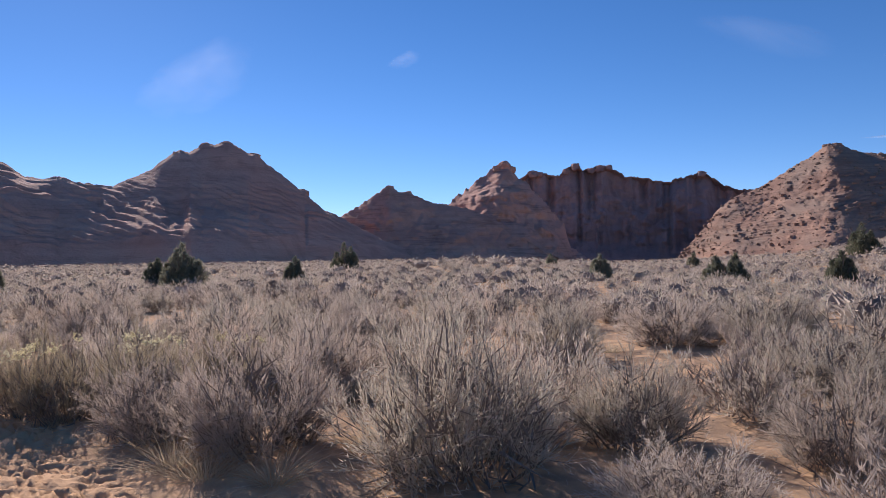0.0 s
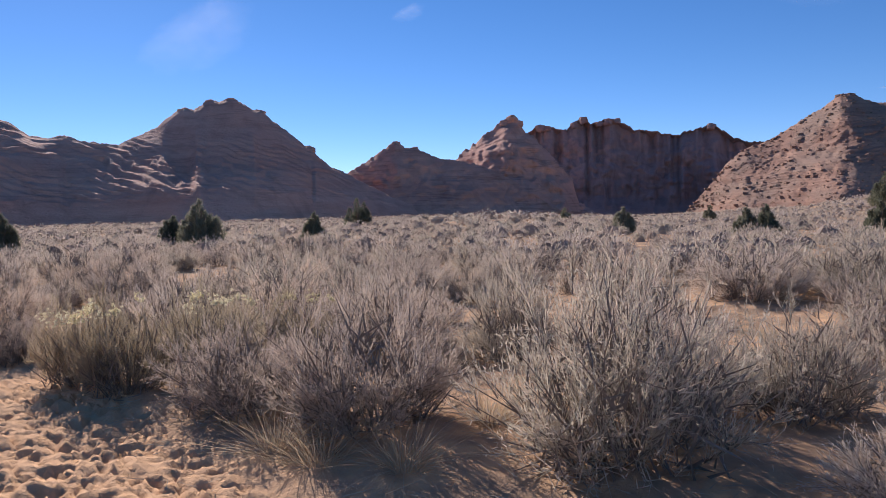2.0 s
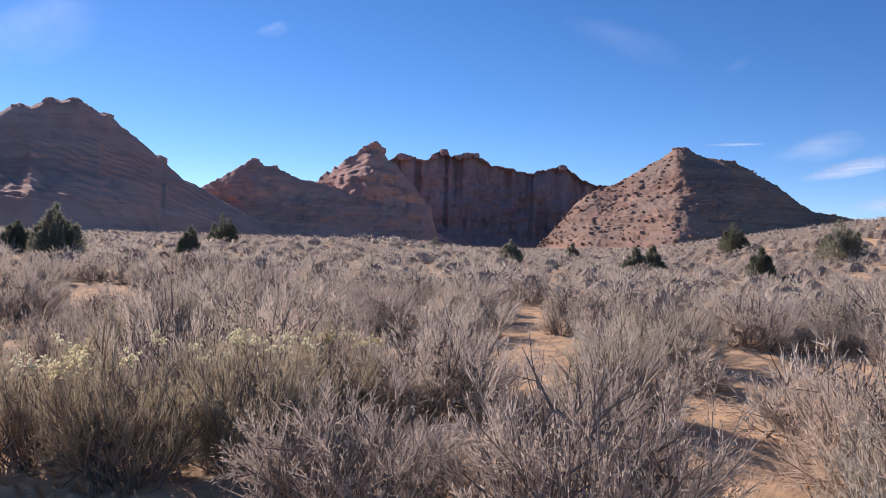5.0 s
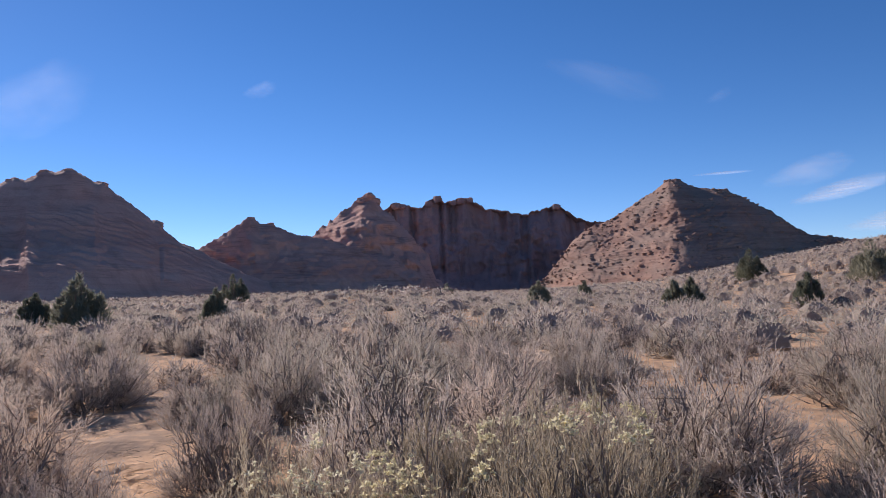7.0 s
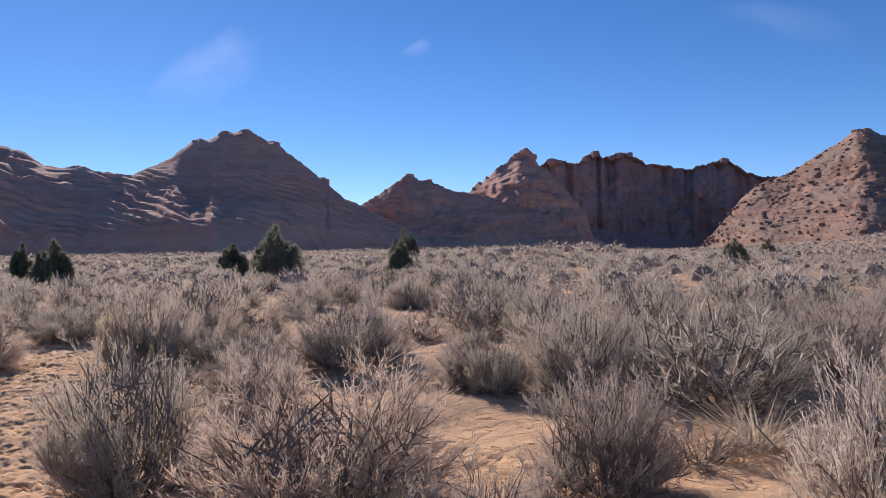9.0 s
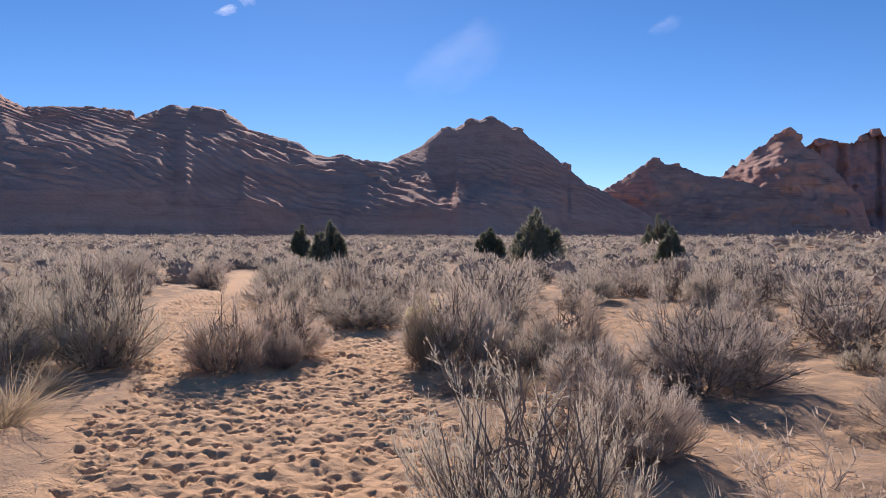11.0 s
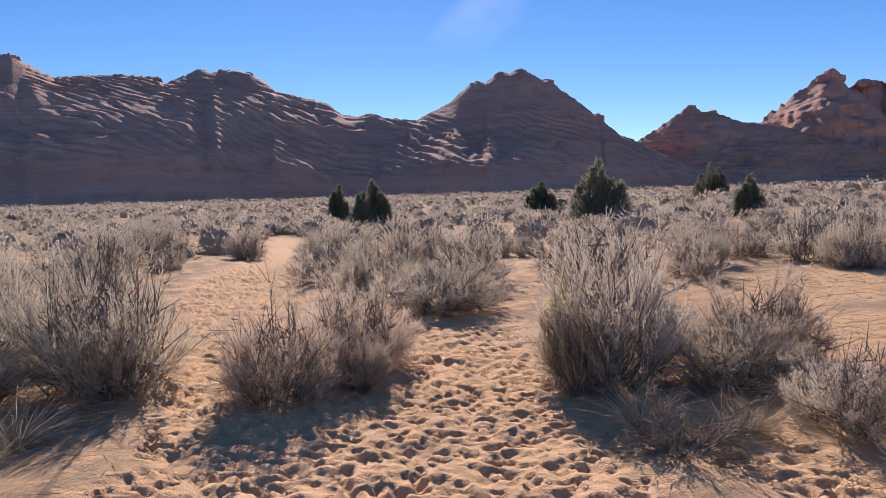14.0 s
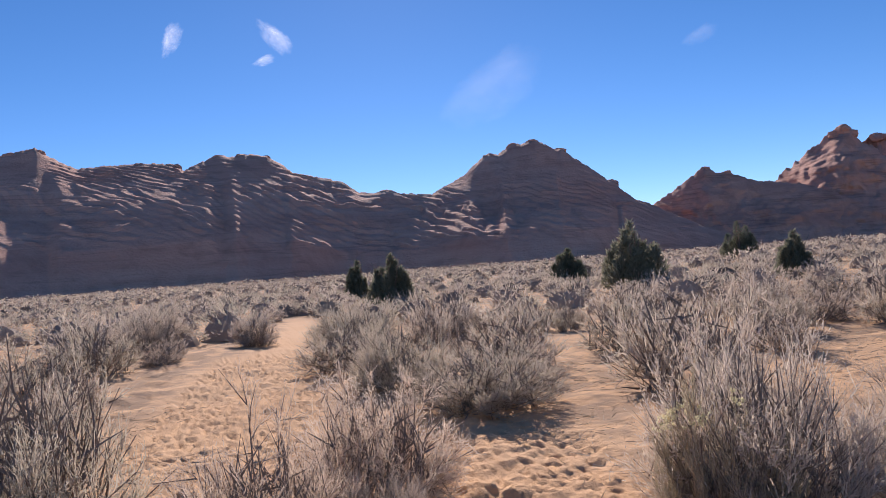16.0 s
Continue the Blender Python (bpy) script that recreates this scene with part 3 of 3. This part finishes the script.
KINDS = {
    "sagebrush": [shrub_meshes("sage", 100 + k, 46, 10, 17, 2, M_BARK, M_SAGE, spread=0.98 + 0.03 * k, upright=(0.42, 0.55, 0.36, 0.65, 0.48)[k], twig_w=0.0028, twig_len=0.125, jitter=0.37) for k in range(5)],
    "rabbitbrush": [shrub_meshes("rabbit", 200 + k, 48, 8, 16, 2, M_BARK, M_RABBIT, spread=0.9, upright=0.7, twig_w=0.0034, twig_len=0.12) for k in range(2)],
    "tan_brush": [shrub_meshes("tan", 250 + k, 50, 11, 20, 1, M_BARK, M_TAN, spread=1.1, upright=0.22, twig_w=0.0028, twig_len=0.12, jitter=0.42) for k in range(2)],
    "dead_brush": [shrub_meshes("dead", 300 + k, 40, 6, 5, 0, M_BARK, M_DEAD, spread=1.15, upright=0.1, droop=0.04, twig_w=0.008) for k in range(2)],
    "low_sagebrush": [shrub_meshes("midsage", 400 + k, 24, 9, 16, 0, M_BARK, M_SAGE, spread=1.02, upright=0.3 + 0.05 * k, twig_w=0.0068, twig_len=0.105, jitter=0.42, heart_twigs=240) for k in range(6)],
}
FLOWERS = [flower_mesh(500 + k, 110) for k in range(2)]
GRASS = [grass_mesh(600 + k, 260) for k in range(2)]
LABELS = {
    "sagebrush": "grey-tan bushy sagebrush with fine upright twigs in sand",
    "rabbitbrush": "yellowish-grey rabbitbrush with pale dried flower heads",
    "tan_brush": "rounded tan brush of fine upright twigs beside the footpath",
    "dead_brush": "low dark dead brush with bare tangled twigs on sand",
    "low_sagebrush": "low grey sagebrush among others on the plain",
    "grass_tuft": "pale straw-coloured dry bunchgrass tuft in sand",
}
rng = np.random.default_rng(3)


def plant(kind, x, y, h, w, flowers=False):
    z = float(land(np.array(x), np.array(y)))
    turn = float(rng.uniform(0, 360))
    if kind == "grass_tuft":
        ob = new(kind, GRASS[int(rng.integers(2))])
    else:
        ob = new(kind)
        pair = KINDS[kind][int(rng.integers(len(KINDS[kind])))]
        tagged(part("woody_frame", pair[0], ob, "dark woody branches"), kind="stuff")
        tagged(part("foliage", pair[1], ob), kind="stuff")
        if flowers:
            tagged(part("flower_tuft", FLOWERS[int(rng.integers(2))], ob, "pale yellow dried flower heads"), kind="stuff")
    ob.matrix_world = Matrix.LocRotScale((x, y, z - 0.02), Euler((0, 0, radians(turn))), (w, w, h))
    tagged(ob, LABELS[kind], "grass" if kind == "grass_tuft" else "shrub", "shrubs of the plain")
    taken.append((x, y, 0.5 * w))


taken = []
# the shrubs beside the trail: x, y, height, width
NEAR_A = [(-1.65, 6.5, 1.05, 1.5), (0.1, 5.6, 1.3, 1.75), (1.64, 6.5, 0.88, 1.2), (-2.75, 7.0, 0.8, 1.3), (3.0, 5.6, 0.7, 1.1), (1.5, 4.55, 0.5, 1.15), (4.6, 8.7, 0.8, 1.6), (4.3, 14.0, 1.0, 2.1), (0.4, 17.7, 0.9, 2.0),
          (6.2, 13.8, 1.2, 2.0), (-0.3, 9.2, 0.95, 1.3), (-0.7, 14.8, 0.7, 1.2), (-2.6, 12.1, 0.85, 0.95), (-4.8, 19.3, 0.9, 1.5)]
NEAR_B = [(-4.15, 9.7, 0.98, 1.25), (-1.75, 9.85, 1.0, 1.75), (-5.45, 10.95, 0.80, 1.0), (-7.85, 16.25, 1.05, 1.65), (-4.6, 15.2, 0.95, 1.5), (-1.8, 15.2, 0.9, 1.6), (1.9, 12.4, 0.95, 1.6), (-6.25, 9.6, 0.6, 0.8)]
NEAR_C = [(-8.6, 11.2, 0.93, 1.15), (-5.0, 14.25, 0.95, 1.35), (-3.15, 14.7, 0.9, 1.7), (-1.9, 16.3, 0.9, 1.25), (-2.5, 19.6, 0.85, 1.4), (-5.9, 14.2, 0.6, 0.7), (-10.8, 16.7, 1.12, 1.35), (-9.0, 16.0, 0.55, 1.1), (-9.75, 17.1, 0.5, 1.2)]
NEAR_D = [(-14.95, 15.3, 1.16, 1.55), (-12.8, 15.95, 0.44, 0.55), (-13.7, 20.05, 0.72, 1.9), (-18.4, 25.4, 1.0, 2.0), (-22.1, 26.9, 0.8, 1.2), (-24.7, 26.2, 1.1, 1.9), (-26.2, 27.6, 1.1, 1.8),
          (-10.6, 26.8, 0.85, 1.45), (-7.6, 26.6, 0.9, 1.4), (-17.6, 15.9, 1.25, 1.7), (-8.35, 13.55, 0.62, 0.9), (-7.9, 17.9, 0.9, 1.1), (-15.3, 21.2, 0.85, 1.4)]
for x, y, h, w in NEAR_A + NEAR_B + NEAR_C + NEAR_D:
    plant("sagebrush", x, y, 0.97 * h, w)
for x, y, h, w in [(-7.15, 10.6, 0.92, 1.6), (-13.25, 15.45, 0.92, 1.1), (-13.3, 16.8, 0.88, 1.2), (-9.6, 18.0, 0.8, 1.3), (0.5, 6.9, 1.1, 1.3)]:
    plant("tan_brush", x, y, h, w)
for x, y, h, w in [(-4.1, 7.9, 0.95, 1.0), (-3.35, 8.2, 0.95, 1.05), (-4.8, 8.4, 0.85, 0.95), (-2.75, 9.45, 0.8, 1.1), (-3.6, 9.0, 0.8, 0.9), (-10.95, 16.35, 0.85, 0.7)]:
    plant("rabbitbrush", x, y, h, w, True)
for x, y, h, w in [(-10.1, 15.1, 0.38, 0.85), (-8.7, 14.1, 0.66, 1.1), (-8.6, 14.9, 0.5, 0.9), (-9.85, 16.75, 0.55, 1.15), (-4.6, 11.6, 0.3, 0.9)]:
    plant("dead_brush", x, y, h, w)
for x, y, h, w in [(-1.85, 5.6, 0.5, 0.75), (-4.05, 11.95, 0.6, 1.0), (-13.3, 12.45, 0.8, 0.95), (-13.6, 12.9, 0.7, 0.8), (-2.2, 5.9, 0.5, 0.7), (-1.3, 5.5, 0.45, 0.7), (-9.4, 13.3, 0.42, 0.55), (-14.3, 13.9, 0.5, 0.7), (-0.7, 6.6, 0.5, 0.8), (3.0, 9.9, 0.4, 0.6), (-9.75, 15.6, 0.35, 0.7), (-10.4, 15.6, 0.4, 0.7), (-9.2, 13.9, 0.35, 0.6), (-9.35, 16.5, 0.4, 0.6)]:
    plant("grass_tuft", x, y, h, w)


def clear_of(x, y, r):
    return all((x - a) ** 2 + (y - b) ** 2 > (0.80 * (r + c)) ** 2 for a, b, c in taken)


def scatter():
    """Shrubs over the rest of the plain, thinning with distance from the trail."""
    for i in range(-23, 25):
        for j in range(-6, 36):
            x, y = 1.45 * (i + rng.uniform(-0.42, 0.42)), 1.45 * (j + rng.uniform(-0.42, 0.42))
            s, d = along(x, y)
            w = rng.uniform(0.65, 1.9)
            h = w * rng.uniform(0.34, 0.5) + rng.uniform(0.05, 0.26)
            pick = rng.random()
            if d < -13 or d > 17 or s > 34 or s < -8 or pick > 0.96 or abs(math.degrees(math.atan2(x, y + 6))) > 75:
                continue
            if off_trail(np.array(x), np.array(y)) < 0.2 * w or not clear_of(x, y, 0.42 * w):
                continue
            if s < 18 and abs(d + 0.1) < 0.62 * w + 0.6:
                continue
            if 12.5 < s < 20.5 and -2.4 < d < 4.2:
                continue
            close = -2.6 < d < 6.0 and 2 < s < 23
            kind = "grass_tuft" if pick < 0.06 else "rabbitbrush" if pick < 0.10 and close else "tan_brush" if pick > 0.88 and close else "dead_brush" if pick < 0.16 else "sagebrush" if close else "low_sagebrush"
            if kind in ("grass_tuft", "dead_brush"):
                w, h = 0.7 * w, 0.6 * h
            plant(kind, float(x), float(y), float(h), float(w), False)


scatter()


def scrub(name, label, near, far, spacing, blades, width, seed, inside, size=1.0):
    """The uncountable far scrub as one mesh of twig tufts."""
    g = np.random.default_rng(seed)
    n = int(2 * far / spacing)
    gx, gy = np.meshgrid((np.arange(n) - n / 2) * spacing, (np.arange(n) - n / 4) * spacing)
    x, y = gx.ravel() + g.uniform(-0.5, 0.5, n * n) * spacing, gy.ravel() + g.uniform(-0.5, 0.5, n * n) * spacing
    dist, az = np.hypot(x, y + 5), np.degrees(np.arctan2(x, y + 5))
    keep = (dist < far) & (az > -66) & (az < 56) & (off_trail(x, y) > 0.7) & (g.random(n * n) < 0.86)
    s, d = along(x, y)
    keep &= ~((d > -13) & (d < 17) & (s < 34)) if inside else dist > near
    x, y = x[keep], y[keep]
    m = len(x)
    w = size * g.uniform(0.7, 2.1, m)
    h = 0.42 * w + size * g.uniform(0.08, 0.3, m)
    i = np.repeat(np.arange(m), blades)
    k = m * blades
    a, lean = g.uniform(0, 6.283, k), np.sqrt(g.uniform(0, 1, k)) * 1.35
    way = np.stack([np.cos(a) * np.sin(lean) * w[i] * 0.62, np.sin(a) * np.sin(lean) * w[i] * 0.62, np.cos(lean) * h[i]], -1)
    root = np.stack([x[i], y[i], land(x, y)[i]], -1) + way * np.sqrt(g.uniform(0.35, 0.8, (k, 1)))
    v, q = spikes(root, unit(way * 0.8 + size * g.normal(0, 0.25, (k, 3)) + np.array([0, 0, 0.12 * size])), np.linalg.norm(way, axis=1) * g.uniform(0.10, 0.22, k), width * g.uniform(0.6, 1.4, k), g)
    # added solid core in each plant blocks light; its dark tone paints inner shade
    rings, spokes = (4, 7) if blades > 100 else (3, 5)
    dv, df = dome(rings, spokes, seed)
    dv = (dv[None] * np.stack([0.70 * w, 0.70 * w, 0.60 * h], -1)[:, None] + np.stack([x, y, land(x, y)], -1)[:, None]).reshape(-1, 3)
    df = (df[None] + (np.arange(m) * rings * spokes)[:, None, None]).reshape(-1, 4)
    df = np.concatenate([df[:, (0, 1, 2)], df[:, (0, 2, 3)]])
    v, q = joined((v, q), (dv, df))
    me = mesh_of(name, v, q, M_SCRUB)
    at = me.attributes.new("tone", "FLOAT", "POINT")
    # tufts vary at random; cores keep to the dark tones as shade
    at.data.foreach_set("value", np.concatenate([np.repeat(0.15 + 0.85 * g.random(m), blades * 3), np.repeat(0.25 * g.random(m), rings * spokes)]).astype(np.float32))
    tagged(new(name, me), label, "scrub", kind="stuff")


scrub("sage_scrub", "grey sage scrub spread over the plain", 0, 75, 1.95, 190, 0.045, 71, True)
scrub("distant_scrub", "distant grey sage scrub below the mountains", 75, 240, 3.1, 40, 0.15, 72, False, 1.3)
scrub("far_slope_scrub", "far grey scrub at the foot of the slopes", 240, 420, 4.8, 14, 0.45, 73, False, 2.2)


# ---- junipers ----
def juniper(x, y, h, w, seed):
    g = np.random.default_rng(seed)
    z = float(land(np.array(x), np.array(y)))
    ob = tagged(new("juniper"), "dark green bushy juniper tree among the sage", "tree", "junipers on the plain")
    ob.location = (x, y, z - 0.03)
    n = 9
    a, lean = g.uniform(0, 6.283, n), g.uniform(0.1, 0.6, n)
    way = np.stack([np.cos(a) * np.sin(lean), np.sin(a) * np.sin(lean), np.cos(lean)], -1)
    part("trunk", mesh_of("juniper_trunk", *rods(np.zeros((1, 3)), np.array([[0.03, 0.02, 1.0]]), np.array([0.8 * h]), np.array([0.05 * h]), np.zeros((1, 3)), 5, g), M_TRUNK), ob, "grey-brown shaggy trunk")
    root = np.stack([0 * a, 0 * a, g.uniform(0.03, 0.3, n) * h], -1)
    part("limbs", mesh_of("juniper_limbs", *rods(root, way, g.uniform(0.3, 0.6, n) * h, np.full(n, 0.018 * h), way * np.array([0.1, 0.1, 0.2]) * h, 3, g), M_TRUNK), ob, "thin spreading limbs")
    # the crown: several upright lobes of small sprays
    lobes = 14
    la, lr = g.uniform(0, 6.283, lobes), np.sqrt(g.uniform(0.02, 1, lobes)) * 0.36 * w
    lt = h * (1 - 0.42 * (lr / (0.36 * w)) ** 2) * g.uniform(0.7, 1.0, lobes)
    lt[0], lr[0] = h, 0.03 * w
    lw = g.uniform(0.13, 0.20, lobes) * w
    k = 6500
    j = g.integers(0, lobes, k)
    t = g.uniform(0.04, 1.0, k)
    r = lw[j] * np.minimum(0.55 + 2.2 * t, 1.5 * (1.02 - t) ** 0.85) * np.sqrt(g.uniform(0.15, 1, k)) * (1 + 0.25 * np.sin(9 * t + 5 * j))
    b = g.uniform(0, 6.283, k)
    p = np.stack([np.cos(la[j]) * lr[j] + np.cos(b) * r, np.sin(la[j]) * lr[j] + np.sin(b) * r, t * lt[j] * 0.95], -1)
    way = unit(np.stack([np.cos(b) * 0.6, np.sin(b) * 0.6, np.full(k, 0.9)], -1) + g.normal(0, 0.4, (k, 3)))
    part("crown", mesh_of("juniper_crown", *spikes(p, way, g.uniform(0.09, 0.2, k) * h ** 0.5, g.uniform(0.03, 0.06, k) * h ** 0.5, g), M_JUNIPER), ob, "dense dark green crown of fine sprays")


for k, (x, y, h, w) in enumerate([(-15.5, 43.5, 3.0, 2.8), (-20.2, 52.0, 2.2, 2.4), (-25.25, 40.3, 2.4, 2.0), (-32.7, 50.4, 2.4, 1.5), (-9.3, 45.8, 1.95, 1.5), (-12.2, 91.3, 3.9, 3.8), (11.36, 53.0, 1.9, 1.9),
                                  (15.8, 42.4, 1.8, 1.7), (17.2, 43.0, 1.9, 1.8), (46.7, 81.7, 4.0, 4.7), (20.2, 37.0, 1.9, 1.7), (37.8, 110.0, 2.6, 2.6), (16.0, 108.0, 2.6, 2.4), (35.0, 49.5, 3.2, 4.0)]):
    juniper(x, y, h, w, 900 + k)


# ---- litter ----
def litter():
    """Fallen twigs and straw on the sand under and between the shrubs."""
    g = np.random.default_rng(77)
    n = 32000
    s, d = g.uniform(1, 27, n), g.uniform(-4, 11, n)
    x, y = s * AHEAD[0] + d * RIGHT[0], s * AHEAD[1] + d * RIGHT[1]
    off = off_trail(x, y)
    keep = ((off > g.uniform(-0.5, 0.5, n)) | (d > 2.8)) & (off < 3)
    x, y = x[keep], y[keep]
    a = g.uniform(0, 6.283, len(x))
    way = unit(np.stack([np.cos(a), np.sin(a), g.uniform(-0.05, 0.25, len(x))], -1))
    p = np.stack([x, y, land(x, y) + 0.012], -1)
    tagged(new("twig_litter", mesh_of("twig_litter", *spikes(p, way, g.uniform(0.05, 0.28, len(x)), g.uniform(0.004, 0.010, len(x)), g), M_LITTER)), "fallen dry twigs and straw strewn over the sand", "litter", kind="stuff")


M_LITTER = leafy("fallen_twigs", [(0.0, (0.16, 0.12, 0.09)), (0.5, (0.34, 0.27, 0.20)), (1.0, (0.56, 0.47, 0.34))], 0.1)
litter()


# ---- scrub on the hill ----
def hill_scrub():
    """Small dark shrubs and grey tufts clinging to the rubble hill."""
    g = np.random.default_rng(81)
    X, Y, Z, F = hillside
    ok = np.argwhere((F > 0.03) & (F < 0.97) & (Z > 3))
    pick = ok[g.integers(0, len(ok), 2400)]
    c = np.stack([X[pick[:, 0], pick[:, 1]], Y[pick[:, 0], pick[:, 1]], Z[pick[:, 0], pick[:, 1]] - 0.1], -1)
    i = np.repeat(np.arange(len(c)), 26)
    size = g.uniform(0.3, 1.0, len(c))[i]
    way = unit(g.normal(0, 1, (len(i), 3)) * np.array([1, 1, 0.5]) + np.array([0, 0, 0.6]))
    me = mesh_of("hill_scrub", *spikes(c[i], way, size * g.uniform(0.5, 1.1, len(i)), 0.45 * size, g), M_HILLSCRUB)
    tagged(new("hill_scrub", me), "small dark green shrubs dotted over the rubble hill", "scrub", kind="stuff")


M_HILLSCRUB = leafy("hill_shrub_leaves", [(0.0, (0.09, 0.09, 0.06)), (0.5, (0.15, 0.14, 0.095)), (1.0, (0.26, 0.22, 0.16))], 0.2)
hill_scrub()


def hill_boulders():
    """Angular blocks and ledge fragments lying on the rubble hill."""
    g = np.random.default_rng(83)
    X, Y, Z, F = hillside
    ok = np.argwhere((F > 0.05) & (F < 0.99) & (Z > 4))
    pick = ok[g.integers(0, len(ok), 1500)]
    c = np.stack([X[pick[:, 0], pick[:, 1]], Y[pick[:, 0], pick[:, 1]], Z[pick[:, 0], pick[:, 1]]], -1)
    cube = np.array([(u, v, w) for w in (-1, 1) for v in (-1, 1) for u in (-1, 1)], float)
    size = g.uniform(0.3, 1.0, (len(c), 1, 1)) ** 2 * np.array([2.3, 1.8, 0.9])
    v = (cube[None] * g.uniform(0.55, 1.0, (len(c), 8, 3)) * size + c[:, None]).reshape(-1, 3)
    f = np.array([(0, 2, 3, 1), (4, 5, 7, 6), (0, 1, 5, 4), (2, 6, 7, 3), (0, 4, 6, 2), (1, 3, 7, 5)])
    q = (np.arange(len(c)) * 8)[:, None, None] + f[None]
    tagged(new("hill_boulders", mesh_of("hill_boulders", v, q.reshape(-1, 4), M_HILL)), "reddish blocks and rubble strewn over the hill", "boulders", kind="stuff")


hill_boulders()


# ---- clouds ----
def cloud_material(name, strength, stretch, low=0.1, high=0.6, scale=3.0):
    n = Nodes(name)
    uv = n.add("TexCoord").outputs["Generated"]
    warp = n.noise(scale, 7, n.add("Mapping", Vector=uv, Scale=stretch).outputs[0], 0.68)
    c = n.add("Mapping", Vector=uv, Location=(-0.5, -0.5, 0)).outputs[0]
    r = n.add("VectorMath", i0=c)
    r.operation = "LENGTH"
    edge = n.math("SUBTRACT", 1.0, n.math("MULTIPLY", r.outputs["Value"], 2.1), True)
    body = n.ramp(n.math("MULTIPLY", warp, n.math("POWER", edge, 0.9)), (low, (0, 0, 0)), (high, (1, 1, 1)))
    fac = n.math("MULTIPLY", body, strength)
    return n.done(n.add("MixShader", Fac=fac, i1=n.add("BsdfTransparent").outputs[0], i2=n.add("BsdfTranslucent", Color=(0.95, 0.95, 0.97, 1)).outputs[0]).outputs[0])


def cloud(az, up, wide, tall, roll, material, label):
    """A thin veil of high cloud far off, turned to the plain."""
    r = 3200.0
    c = Vector((math.sin(radians(az)) * math.cos(radians(up)), math.cos(radians(az)) * math.cos(radians(up)), math.sin(radians(up)))) * r
    w, h = r * radians(wide) / 2, r * radians(tall) / 2
    u, v = np.meshgrid(np.linspace(-1, 1, 17), np.linspace(-1, 1, 9), indexing="ij")
    verts = np.stack([u * w, v * h, 0.04 * w * np.sin(3 * u + 2 * v)], -1).reshape(-1, 3)
    ob = new("cloud", mesh_of("cloud", verts, grid_faces(*u.shape), material, True))
    ob.matrix_world = look(c, (0, 0, 0), roll)
    ob.visible_shadow = False
    tagged(ob, label, "cloud", "thin high clouds", "structure")


WISP = cloud_material("wispy_cloud", 0.55, (1.0, 1.3, 1.0), 0.16, 0.62, 3.0)
THIN = cloud_material("thin_cloud", 0.06, (1.0, 2.5, 1.0), 0.1, 0.6)
FAINT = cloud_material("faint_cloud", 0.11, (1.2, 1.4, 1.0), 0.12, 0.6)
SOFT = cloud_material("soft_cloud", 0.3, (1.0, 2.2, 1.0), 0.12, 0.6)
TRAIL_CLOUD = cloud_material("vapour_trail", 0.4, (1.0, 1.2, 1.0), 0.05, 0.5)
STREAK = cloud_material("streaky_cloud", 0.5, (1.0, 4.5, 1.0), 0.10, 0.46, 3.2)
for az, up, wide, tall, roll, mat, label in [
        (-20.7, 15.5, 17, 12, 10, FAINT, "faint veil of pale cloud in a blue sky"), (-3.5, 16.1, 5.5, 2.8, 8, FAINT, "small faint smudge of white cloud"),
        (-43.5, 17.8, 6.5, 3.4, -40, WISP, "small curled wisp of white cloud"), (-35.0, 19.6, 8, 4, 70, WISP, "upright torn wisp of white cloud"), (-36.5, 17.0, 4.2, 2.0, 5, WISP, "tiny white wisp of cloud"),
        (22.0, 17.6, 20, 5, 32, THIN, "long faint streak of thin cloud"), (31.7, 13.7, 4.0, 1.8, 0, THIN, "small faint smudge of white cloud"), (31.0, 8.1, 8.0, 0.45, 3, TRAIL_CLOUD, "thin white streak of a vapour trail"),
        (36.0, 8.2, 13.0, 4.5, 5, SOFT, "soft veil of white cloud near the hill"), (37.8, 6.3, 14.0, 2.6, -3, STREAK, "long white streaky cloud above the hill"), (41.3, 4.4, 15.0, 3.4, 3, STREAK, "long white streaky cloud above the hill")]:
    cloud(az, up, wide, tall, roll, mat, label)
